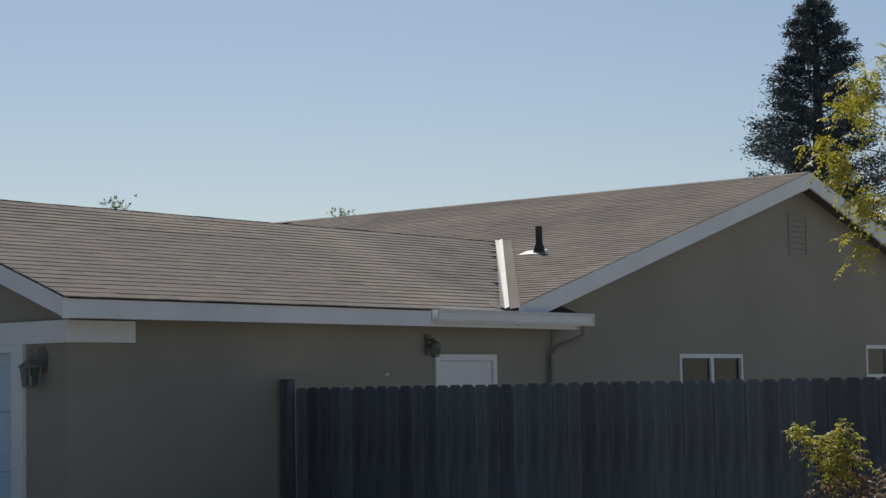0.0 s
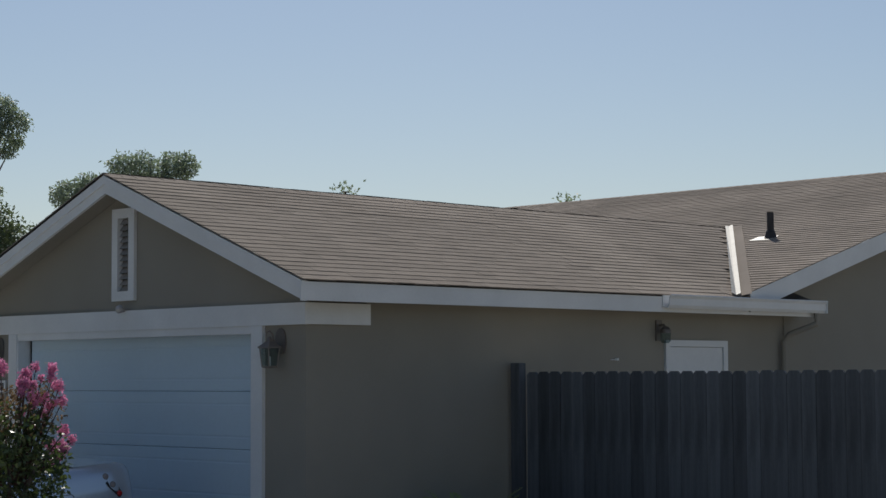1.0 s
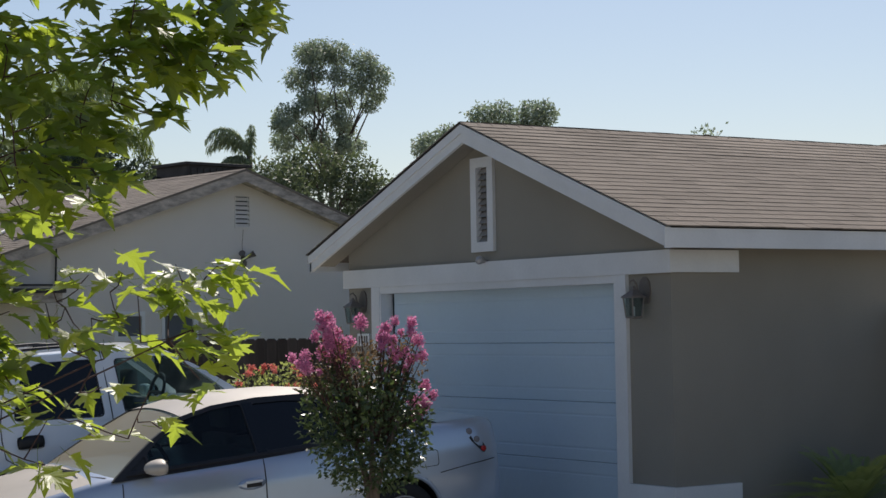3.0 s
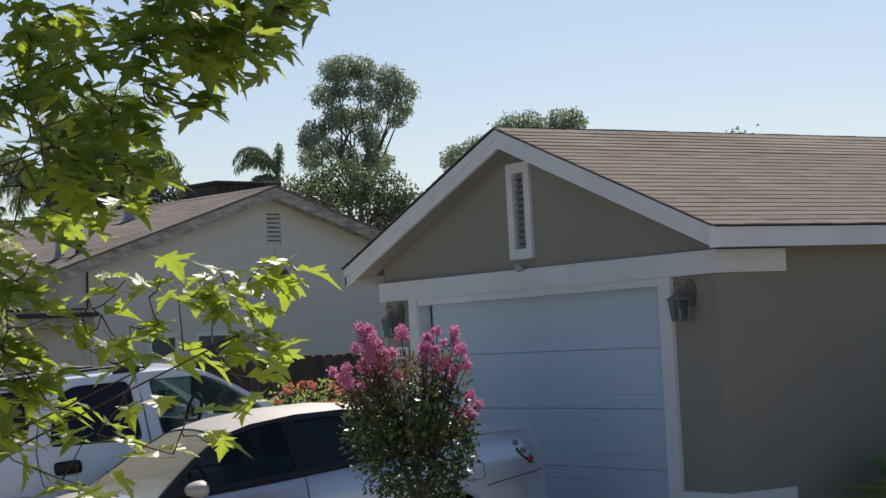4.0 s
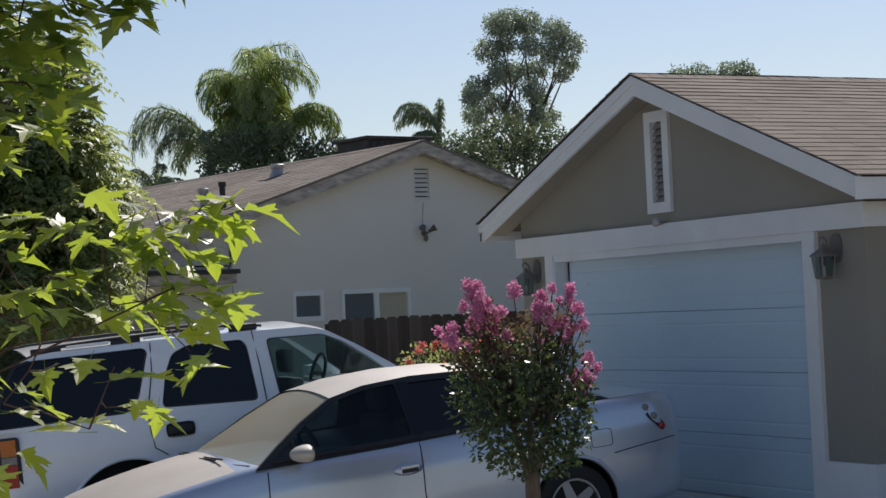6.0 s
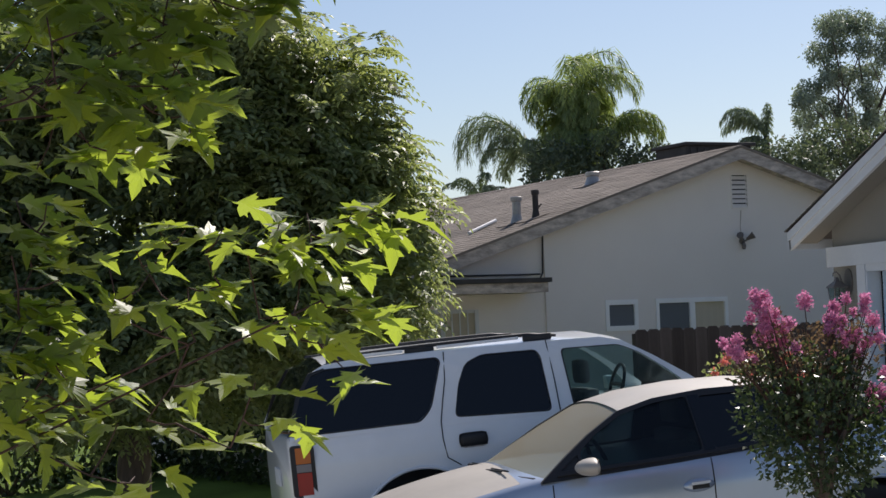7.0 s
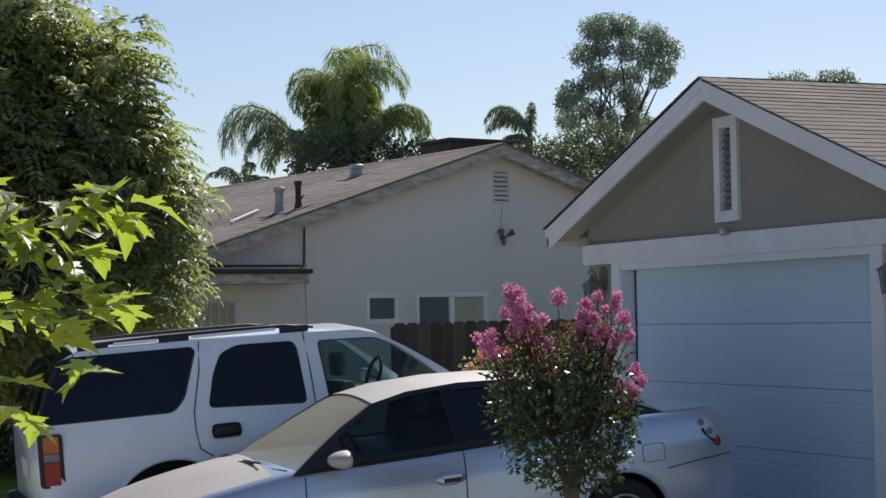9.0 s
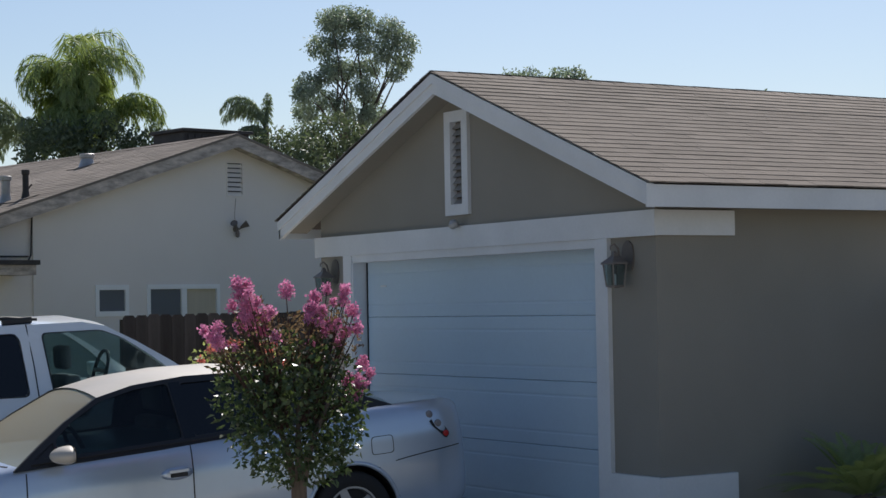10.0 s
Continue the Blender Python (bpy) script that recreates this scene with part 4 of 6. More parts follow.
def sedan(m):
    ob = thing("sedan", "dusty silver-blue four-door sedan with dark tinted windows", "car", m)
    half = [(0.04, 0.72), (0.065, 0.775), (0.13, 0.815), (0.33, 0.868), (0.7, 0.893), (2.0, 0.90), (3.2, 0.895), (4.0, 0.87), (4.45, 0.80), (4.7, 0.68), (4.82, 0.52), (4.85, 0.45)]
    sill = [(0, 0.34), (0.15, 0.26), (0.6, 0.22), (4.2, 0.20), (4.85, 0.26)]
    shoulder = [(0.04, 0.94), (0.07, 1.01), (0.16, 1.04), (0.42, 1.05), (0.8, 1.055), (1.2, 1.02), (2.2, 1.0), (3.3, 0.985), (3.8, 0.92), (4.3, 0.83), (4.65, 0.74), (4.8, 0.64), (4.85, 0.58)]
    crown = [(0.04, 0.96), (0.07, 1.035), (0.16, 1.06), (0.5, 1.06), (0.9, 1.065), (1.2, 1.045), (2.2, 1.02), (3.3, 1.05), (3.6, 1.04), (4.1, 0.97), (4.5, 0.87), (4.75, 0.74), (4.85, 0.62)]
    axles, ar, az = (1.04, 3.83), 0.365, 0.325
    body = part("body", shell(4.85, half, sill, shoulder, crown, axles, ar, az, 26, 0.035, 0.04), SILVER, ob, smooth=True)
    side_x = flank(half, sill, shoulder)
    tum = lambda z: 0.835 - 0.66 * (z - 0.98)
    top = [(0.62, 1.06), (0.95, 1.20), (1.25, 1.325), (1.45, 1.375), (1.70, 1.41), (2.1, 1.425), (2.48, 1.405), (2.75, 1.352), (3.01, 1.22), (3.22, 1.09), (3.42, 0.965)]
    outer = [(3.42, 0.95), (0.62, 0.99)] + top[:-1] + [(3.42, 0.955)]
    vent_win = rounded([(3.12, 1.012), (3.27, 1.010), (3.20, 1.055), (3.12, 1.105)], 0.015)
    front_win = rounded([(2.235, 1.022), (3.10, 1.006), (3.10, 1.118), (2.96, 1.215), (2.74, 1.322), (2.48, 1.372), (2.235, 1.388)], 0.03)
    rear_win = rounded([(1.36, 1.045), (2.145, 1.026), (2.145, 1.380), (1.86, 1.374), (1.62, 1.345), (1.46, 1.24)], 0.03)
    quarter = rounded([(1.02, 1.075), (1.30, 1.05), (1.41, 1.25), (1.52, 1.335), (1.36, 1.285), (1.17, 1.19)], 0.03)
    for s in (-1, 1):
        bm = bmesh.new()
        panel(bm, outer, [front_win, rear_win, quarter, vent_win], tum, 0.035, s)
        part("side_frame", bm, PLASTIC, ob, "black window surround")
        for nm, poly, mat in (("front_window", front_win, SMOKE), ("mirror_sail", vent_win, PLASTIC), ("rear_window", rear_win, TINT), ("quarter_window", quarter, TINT)):
            bm = bmesh.new()
            panel(bm, poly, [], tum, 0.005, s, 0.012)
            part(nm, bm, mat, ob)
        bm = bmesh.new()
        panel(bm, rect(2.145, 2.225, 1.02, 1.392), [], tum, 0.006, s, -0.002)
        part("door_pillar", bm, TINT, ob)
        # belt moulding, door gaps, handle, mirror
        for pts in ([(3.34, 0.93), (3.37, 0.62), (3.33, 0.34)], [(2.20, 0.985), (2.22, 0.62), (2.20, 0.33)], [(1.30, 1.0), (1.40, 0.80), (1.33, 0.66)]):
            bm = bmesh.new()
            tube(bm, [(s * (side_x(y, z) + 0.001), y, z) for y, z in (p for a, b in zip(pts, pts[1:]) for p in ((a[0] + (b[0] - a[0]) * f / 8, a[1] + (b[1] - a[1]) * f / 8) for f in range(9 if b == pts[-1] else 8)))], 0.005, 5)
            part("door_gap", bm, PLASTIC, ob)
        bm = bmesh.new()
        tube(bm, [(s * 0.838, 1.0, 1.05), (s * 0.845, 1.4, 1.022), (s * 0.845, 2.2, 1.005), (s * 0.84, 3.3, 0.985)], 0.008, 5)
        part("belt_moulding", bm, PLASTIC, ob)
        for y in (2.33, 1.50):
            bm = bmesh.new()
            lathe(bm, [(0.10, 0), (0.105, 0.012), (0.06, 0.02)], 20, Matrix.Translation((s * 0.888, y, 0.80)) @ Matrix.Rotation(radians(90 * s), 4, "Y") @ Matrix.Diagonal((0.42, 1.1, 1, 1)))
            h = part("door_handle", bm, SILVER, ob, smooth=True)
            bm = bmesh.new()
            box(bm, min(s * 0.905, s * 0.925), max(s * 0.905, s * 0.925), y - 0.085, y + 0.06, 0.808, 0.832, 0.007)
            part("grip", bm, SILVER, h)
            bm = bmesh.new()
            box(bm, min(s * 0.895, s * 0.912), max(s * 0.895, s * 0.912), y - 0.075, y + 0.05, 0.775, 0.804, 0.004)
            part("recess", bm, PLASTIC, h)
        if s < 0:
            bm = bmesh.new()
            bmesh.ops.create_uvsphere(bm, u_segments=20, v_segments=12, radius=1.0, matrix=Matrix.Translation((s * 1.0, 3.10, 1.035)) @ Matrix.Diagonal((0.12, 0.115, 0.060, 1)))
            for v in bm.verts:
                if v.co.y < 3.075:
                    v.co.y = 3.075
            box(bm, min(s * 0.85, s * 0.92), max(s * 0.85, s * 0.92), 3.09, 3.16, 0.985, 1.03, 0.01)
            mir = part("mirror", bm, DUST, ob, "rounded silver door mirror", True)
            bm = bmesh.new()
            box(bm, min(s * 0.91, s * 1.10), max(s * 0.91, s * 1.10), 3.068, 3.074, 0.985, 1.085, 0.002)
            part("mirror_glass", bm, TINT, mir)
        # tail lamps
        bm = bmesh.new()
        lamp_poly = rounded([(0.43, 1.005), (0.33, 1.005), (0.20, 0.80), (0.235, 0.765), (0.345, 0.87)], 0.02)
        prism(bm, lamp_poly, lambda u, v, d: (s * (curve(half, u) + lerp(SIDE, (v - 0.25) / 0.76) + 0.012 - d), u, v), 0.05)
        tl = part("tail_lamp", bm, SMOKELAMP, ob, "smoked tail lamp with clear and red cups")
        for (u, v, r), mt in (((0.355, 0.955, 0.030), CLEARLAMP), ((0.295, 0.885, 0.028), CLEARLAMP), ((0.24, 0.805, 0.024), REDLAMP)):
            bm = bmesh.new()
            lathe(bm, [(r, 0), (r * 0.9, 0.008), (r * 0.4, 0.012)], 14, Matrix.Translation((s * (curve(half, u) + lerp(SIDE, (v - 0.25) / 0.76) + 0.010), u, v)) @ Matrix.Rotation(radians(90 * s), 4, "Y"))
            part("bulb_cup", bm, mt, tl)
        bm = bmesh.new()
        tube(bm, [(s * (side_x(u, v) + 0.002), u, v) for u, v in ((0.12, 0.71), (0.2, 0.706), (0.3, 0.70), (0.4, 0.694), (0.5, 0.685), (0.6, 0.675), (0.68, 0.665))], 0.004, 5)
        part("bumper_gap", bm, PLASTIC, ob)
        bm = bmesh.new()
        r0 = rounded([(0.685, 0.725), (0.865, 0.725), (0.86, 0.855), (0.685, 0.855)], 0.03)
        plate(bm, r0, [[(0.775 + (u - 0.775) * 0.95, 0.79 + (v - 0.79) * 0.93) for u, v in r0]], lambda u, v, d: (s * (curve(half, u) + lerp(SIDE, (v - 0.22) / 0.83) + 0.0025 - d), u, v), 0.01)
        part("fuel_flap", bm, PLASTIC, ob)
        for a in axles:
            bm = bmesh.new()
            lathe(bm, [(0.10, -0.30), (ar - 0.005, -0.30), (ar - 0.005, 0.0), (ar - 0.012, 0.0), (ar - 0.012, -0.28), (0.1, -0.28)], 36, Matrix.Translation((s * 0.855, a, az)) @ Matrix.Rotation(radians(90 * s), 4, "Y"))
            part("wheel_well", bm, PLASTIC, ob)
            arch_lip(ob, side_x, s, a, ar, az, 0.24, SILVER)
            wheel(ob, s * 0.785, a, 0.318, 0.21)
    # roof, screens, bonnet seam
    rows = [across((tum(z) - 0.001, y, z), 14, 0.0, 0.045) for y, z in top[3:8]]
    part("roof_panel", skin(rows), DUST, ob, "dusty sun-bleached roof", True)
    fr = [(tum(z) - 0.012, y - 0.012, z - 0.006) for y, z in top[7:]]
    part("windscreen", skin([across(p, 14, b, r) for p, b, r in zip(fr, (0.0, 0.10, 0.17, 0.24), (0.045, 0.03, 0.03, 0.02))]), HAZY, ob, "dusty windscreen with sunlight put into its colour", True)
    rr = [(tum(z) - 0.012, y + 0.01, z - 0.004) for y, z in top[:4]]
    part("rear_screen", skin([across(p, 14, -b, r) for p, b, r in zip(rr, (0.12, 0.08, 0.04, 0.0), (0.04, 0.045, 0.05, 0.05))]), TINT, ob, smooth=True)
    bm = bmesh.new()
    tube(bm, across((0.76, 3.44, 0.975), 14, 0.22, 0.035), 0.012, 6)
    part("cowl", bm, PLASTIC, ob)
    for x0 in (0.45, -0.12):
        bm = bmesh.new()
        tube(bm, [(x0, 3.66 - 0.25 * x0 * x0, 1.02), (x0 - 0.16, 3.62, 1.03), (x0 - 0.34, 3.59, 1.03)], [0.012, 0.009, 0.006], 6)
        tube(bm, [(x0 - 0.08, 3.60, 1.035), (x0 - 0.44, 3.57, 1.035)], 0.007, 5)
        part("wiper", bm, PLASTIC, ob)
    bm = bmesh.new()
    rows = []
    for y in steps(3.55, 4.78, 14):
        w, z1, zc = curve(half, y) - 0.105, curve(shoulder, y), curve(crown, y)
        rows.append([(w * f, y, z1 + (zc - z1) * (1 - f * f) + 0.004) for f in (1, 0.92, 0.75, 0.5, 0.25, 0, -0.25, -0.5, -0.75, -0.92, -1)])
    part("bonnet", skin(rows), DUST, ob, "dusty pale bonnet", True)
    rows = []
    for y in steps(0.12, 0.74, 8):
        w, z1, zc = curve(half, y) - 0.13, curve(shoulder, y), curve(crown, y)
        rows.append([(w * f, y, z1 + (zc - z1) * (1 - f * f) + 0.004) for f in (1, 0.75, 0.5, 0.25, 0, -0.25, -0.5, -0.75, -1)])
    part("boot_lid", skin(rows), SILVER, ob, smooth=True)
    part("floor_pan", boxed(-0.7, 0.7, 0.3, 4.5, 0.2, 0.3), PLASTIC, ob)
    part("dashboard", boxed(-0.68, 0.68, 2.95, 3.35, 0.75, 1.0, 0.05), PLASTIC, ob)
    for x in (-0.36, 0.36):
        headrest(ob, x, 2.05, 1.12)
    steering(ob, -0.36, 2.85, 1.0)
    return ob


def suv(m):
    ob = thing("suv", "white full-size SUV with roof rack and tinted rear windows", "car", m)
    half = [(0.17, 0.86), (0.19, 0.91), (0.24, 0.955), (0.4, 0.985), (1.0, 1.0), (3.4, 1.0), (4.2, 0.98), (4.7, 0.93), (4.95, 0.85), (5.05, 0.78)]
    sill = [(0, 0.42), (0.3, 0.36), (4.8, 0.34), (5.05, 0.40)]
    shoulder = [(0.17, 1.27), (0.21, 1.305), (1.4, 1.30), (3.3, 1.25), (3.85, 1.22), (4.5, 1.14), (4.9, 1.06), (5.05, 0.95)]
    crown = [(0.17, 1.27), (0.21, 1.305), (3.3, 1.26), (3.85, 1.26), (4.5, 1.20), (4.9, 1.10), (5.05, 0.97)]
    axles, ar, az = (1.17, 4.15), 0.53, 0.42
    part("body", shell(5.05, half, sill, shoulder, crown, axles, ar, az, 32, 0.035, 0.17), WHITE, ob, smooth=True)
    side_x = flank(half, sill, shoulder)
    tum = lambda z: 0.935 - 0.33 * (z - 1.30) - 0.35 * max(0, z - 1.78)
    top = [(0.18, 1.34), (0.28, 1.58), (0.40, 1.765), (0.52, 1.82), (0.72, 1.835), (1.5, 1.835), (2.3, 1.818), (2.80, 1.80), (2.98, 1.752), (3.21, 1.61), (3.48, 1.42), (3.63, 1.30)]
    outer = [(3.63, 1.22), (0.18, 1.27)] + top
    w1 = rounded([(0.19, 1.306), (1.22, 1.305), (1.32, 1.40), (1.45, 1.745), (1.42, 1.78), (0.53, 1.785), (0.41, 1.755), (0.295, 1.58)], 0.05)
    w2 = rounded([(1.51, 1.312), (2.29, 1.272), (2.275, 1.70), (2.24, 1.752), (1.80, 1.762), (1.66, 1.71), (1.58, 1.56)], 0.05)
    w3 = rounded([(2.49, 1.268), (3.47, 1.248), (3.46, 1.345), (3.29, 1.495), (3.10, 1.64), (2.94, 1.718), (2.465, 1.735)], 0.045)
    for s in (-1, 1):
        bm = bmesh.new()
        panel(bm, outer, [w1, w2, w3], tum, 0.04, s)
        part("side_frame", bm, WHITE, ob)
        for nm, poly, mat in (("quarter_window", w1, TINT), ("rear_window", w2, TINT), ("front_window", w3, CLEAR)):
            bm = bmesh.new()
            panel(bm, poly, [], tum, 0.005, s, 0.008)
            part(nm, bm, mat, ob, smooth=False)
            bm = bmesh.new()
            cu, cv = sum(p[0] for p in poly) / len(poly), sum(p[1] for p in poly) / len(poly)
            grow = [(cu + (u - cu) * 1.022, cv + (v - cv) * 1.04) for u, v in poly]
            plate(bm, grow, [poly], lambda u, v, d: (s * (tum(v) + 0.002 - d), u, v), 0.012)
            part("window_seal", bm, PLASTIC, ob)
        for pts in ([(1.50, 1.82), (1.47, 1.60), (1.42, 1.42), (1.39, 1.30), (1.385, 1.28), (1.38, 1.15), (1.40, 1.0), (1.50, 0.93)], [(2.35, 1.82), (2.36, 1.5), (2.36, 1.30), (2.36, 1.28), (2.36, 1.1), (2.36, 0.5)], [(3.50, 1.25), (3.52, 0.9), (3.50, 0.5)]):
            bm = bmesh.new()
            tube(bm, [(s * ((tum(z) + 0.003) if z > 1.29 else 1.0 + lerp(SIDE, (z - 0.36) / 0.96) + 0.002), y, z) for y, z in pts], 0.005, 5)
            part("door_gap", bm, PLASTIC, ob)
        for y in (1.62, 2.62):
            bm = bmesh.new()
            box(bm, min(s * 0.965, s * 1.012), max(s * 0.965, s * 1.012), y - 0.115, y + 0.115, 1.06, 1.175, 0.04)
            part("door_handle", bm, PLASTIC, ob, "black recessed door handle", True)
        bm = bmesh.new()
        panel(bm, [(0.170, 1.30), (0.196, 1.306), (0.300, 1.58), (0.414, 1.75), (0.535, 1.783), (0.52, 1.80), (0.398, 1.772), (0.272, 1.585)], [], tum, 0.05, s, -0.004)
        part("rear_pillar", bm, PLASTIC, ob, "black rear pillar")
        # tail lamp: amber, clear, red
        for z0, z1, mat, nm in ((1.085, 1.215, AMBERLAMP, "amber_lens"), (1.02, 1.085, CLEARLAMP, "clear_lens"), (0.84, 1.02, REDLAMP, "red_lens")):
            bm = bmesh.new()
            prism(bm, rect(0.208, 0.322, z0 + 0.003, z1 - 0.003), lambda u, v, d: (s * (0.945 + 0.22 * (u - 0.195) + 0.012 - d), u, v), 0.06)
            part(nm, bm, mat, ob)
        bm = bmesh.new()
        prism(bm, rounded(rect(0.174, 0.353, 0.825, 1.23), 0.03), lambda u, v, d: (s * (0.942 + 0.22 * (u - 0.182) + 0.004 - d), u, v), 0.06)
        part("lamp_housing", bm, PLASTIC, ob)
        for a in axles:
            bm = bmesh.new()
            lathe(bm, [(0.1, -0.34), (ar - 0.006, -0.34), (ar - 0.006, 0.0), (ar - 0.014, 0.0), (ar - 0.014, -0.32), (0.1, -0.32)], 36, Matrix.Translation((s * 0.965, a, az)) @ Matrix.Rotation(radians(90 * s), 4, "Y"))
            part("wheel_well", bm, PLASTIC, ob)
            arch_lip(ob, side_x, s, a, ar, az, 0.40, WHITE)
            wheel(ob, s * 0.88, a, 0.385, 0.25, 6)
        # roof rack
        pts = [(s * 0.68, y, z) for y, z in ((0.60, 1.85), (0.72, 1.872), (1.2, 1.884), (1.8, 1.885), (2.22, 1.88), (2.46, 1.85))]
        bm = bmesh.new()
        tube(bm, pts, [0.012, 0.016, 0.016, 0.016, 0.016, 0.012], 8)
        for y in (0.68, 1.32, 2.3):
            box(bm, min(s * 0.66, s * 0.70), max(s * 0.66, s * 0.70), y - 0.12, y + 0.12, 1.825, 1.878, 0.012)
        rack = part("roof_rail", bm, PLASTIC, ob, "black roof rack rail with white strips", True)
        for y0, y1 in ((0.84, 1.18), (1.46, 2.14)):
            part("strip", boxed(min(s * 0.695, s * 0.708), max(s * 0.695, s * 0.708), y0, y1, 1.85, 1.874, 0.004), WHITE, rack)
        # door mirror
        bm = bmesh.new()
        box(bm, min(s * 1.0, s * 1.15), max(s * 1.0, s * 1.15), 3.34, 3.42, 1.26, 1.38, 0.03)
        tube(bm, [(s * 0.93, 3.40, 1.29), (s * 1.06, 3.38, 1.31)], 0.02, 6)
        part("mirror", bm, WHITE, ob, smooth=True)
    rows = [across((tum(z) - 0.001, y, z), 16, 0.0, 0.05) for y, z in top[3:9]]
    part("roof_panel", skin(rows), WHITE, ob, smooth=True)
    fr = [(tum(z) - 0.01, y - 0.01, z - 0.006) for y, z in top[8:]]
    part("windscreen", skin([across(p, 14, b, r) for p, b, r in zip(fr, (0.02, 0.07, 0.10, 0.12), (0.055, 0.03, 0.02, 0.01))]), CLEAR, ob, smooth=True)
    rr = [(tum(z) - 0.01, y + 0.008, z) for y, z in top[:4]]
    part("rear_screen", skin([across(p, 14, -b, r) for p, b, r in zip(rr, (0.02, 0.02, 0.02, 0.0), (0.0, 0.0, 0.03, 0.055))]), TINT, ob, smooth=True)
    part("rear_bumper", boxed(-0.96, 0.96, 0.06, 0.28, 0.42, 0.66, 0.05), PLASTIC, ob, smooth=True)
    part("floor_pan", boxed(-0.8, 0.8, 0.2, 4.8, 0.36, 0.46), PLASTIC, ob)
    part("dashboard", boxed(-0.75, 0.75, 3.2, 3.66, 0.95, 1.28, 0.06), SEAT, ob)
    for x in (-0.42, 0.42):
        headrest(ob, x, 2.72, 1.40)
    steering(ob, -0.42, 3.26, 1.33)
    part("number_plate", boxed(-0.16, 0.16, 0.152, 0.166, 0.86, 1.0), TRIM, ob)
    return ob


TILT = math.degrees(math.atan(0.08))
sedan(Matrix.Translation((-1.886, -0.859, -0.067)) @ Matrix.Rotation(radians(TILT), 4, "X") @ Matrix.Rotation(radians(175.9), 4, "Z") @ Matrix.Scale(1.03, 4))
suv(Matrix.Translation((-4.576, -5.792, -0.427)) @ Matrix.Rotation(radians(4.15), 4, "X") @ Matrix.Rotation(radians(-5.0), 4, "Z") @ Matrix.Scale(1.025, 4))

# ---- plants ----
BARK = material("grey_brown_bark", (0.13, 0.10, 0.08), 0.95, vary=0.4, grain=25, blotch=4, bump=0.5, stretch=(3, 3, 0.6))
TWIG = material("reddish_twig", (0.085, 0.042, 0.034), 0.8, vary=0.3)
MAPLE = material("maple_leaf", (0.050, 0.070, 0.036), 0.44, vary=0.25, grain=30, blotch=8, bump=0, per_object=0.6, translucent=(0.64, 0.80, 0.07), through_share=0.40)
MAPLEREST = material("maple_foliage", (0.050, 0.070, 0.036), 0.44, vary=0.25, grain=30, blotch=8, bump=0, per_island=0.6, translucent=(0.64, 0.80, 0.07), through_share=0.40)
PINNATE = material("dark_pinnate_leaf", (0.20, 0.245, 0.125), 0.44, specular=0.4, vary=0.2, grain=5, blotch=0.6, bump=0, per_island=0.6, translucent=(0.46, 0.53, 0.15), through_share=0.46)
# same foliage as PINNATE, darkened in colour to imitate shade inside the crown
INNERLEAF = material("inner_leaf_shade_tone", (0.14, 0.175, 0.10), 0.6, vary=0.2, grain=5, blotch=0.6, bump=0, per_island=0.4, translucent=(0.34, 0.42, 0.14), through_share=0.5)
MIDLEAF = material("mid_green_leaf", (0.11, 0.145, 0.09), 0.55, vary=0.2, grain=5, blotch=0.6, bump=0, per_island=0.4, translucent=(0.17, 0.22, 0.09), through_share=0.32)
PALMLEAF = material("palm_leaf", (0.19, 0.25, 0.12), 0.42, vary=0.2, grain=5, blotch=0.5, bump=0, per_island=0.4, translucent=(0.44, 0.54, 0.12), through_share=0.42)
DARKPALM = material("dark_palm_leaf", (0.20, 0.24, 0.17), 0.45, vary=0.2, grain=5, blotch=0.5, bump=0, per_island=0.3, translucent=(0.32, 0.40, 0.20), through_share=0.4)
GUMLEAF = material("grey_green_leaf", (0.29, 0.34, 0.28), 0.5, vary=0.2, grain=4, blotch=0.3, bump=0, per_island=0.4, translucent=(0.30, 0.38, 0.22), through_share=0.4)
NEEDLES = material("dark_needles", (0.075, 0.102, 0.106), 0.7, vary=0.2, grain=4, blotch=0.4, bump=0, per_island=0.3)
YELLOWLEAF = material("yellow_green_leaf", (0.25, 0.24, 0.05), 0.5, vary=0.3, grain=20, blotch=3, bump=0, per_island=0.3, translucent=(0.55, 0.50, 0.05), through_share=0.45)
RUSTLEAF = material("rusty_leaf", (0.14, 0.10, 0.06), 0.6, vary=0.3, grain=20, blotch=3, bump=0, per_island=0.35, translucent=(0.24, 0.16, 0.08), through_share=0.4)
GLOSSLEAF = material("glossy_dark_leaf", (0.052, 0.078, 0.036), 0.38, specular=0.45, vary=0.3, grain=20, blotch=4, bump=0, per_island=0.5, translucent=(0.12, 0.18, 0.045), through_share=0.28)
PINK = material("pink_petals", (0.74, 0.31, 0.50), 0.8, vary=0.2, grain=40, blotch=8, bump=0, per_island=0.35, translucent=(0.85, 0.34, 0.56), through_share=0.4)
CORAL = material("coral_petals", (0.74, 0.27, 0.26), 0.8, vary=0.2, grain=40, blotch=8, bump=0, per_island=0.3, translucent=(0.85, 0.25, 0.18), through_share=0.4)


def unit(v):
    return v / np.maximum(np.linalg.norm(v, axis=-1, keepdims=True), 1e-9)


def blades(base, way, face, length, width, bend=0.15):
    """Pointed leaves: one four-cornered blade a row, folded a little along its middle."""
    way = unit(way)
    side = unit(np.cross(way, face))
    normal = np.cross(side, way)
    length, width = np.reshape(length, (-1, 1)), np.reshape(width, (-1, 1))
    mid = base + way * length * 0.45 + normal * length * bend
    quad = np.stack([base, mid - side * width / 2, base + way * length, mid + side * width / 2], 1)
    return quad


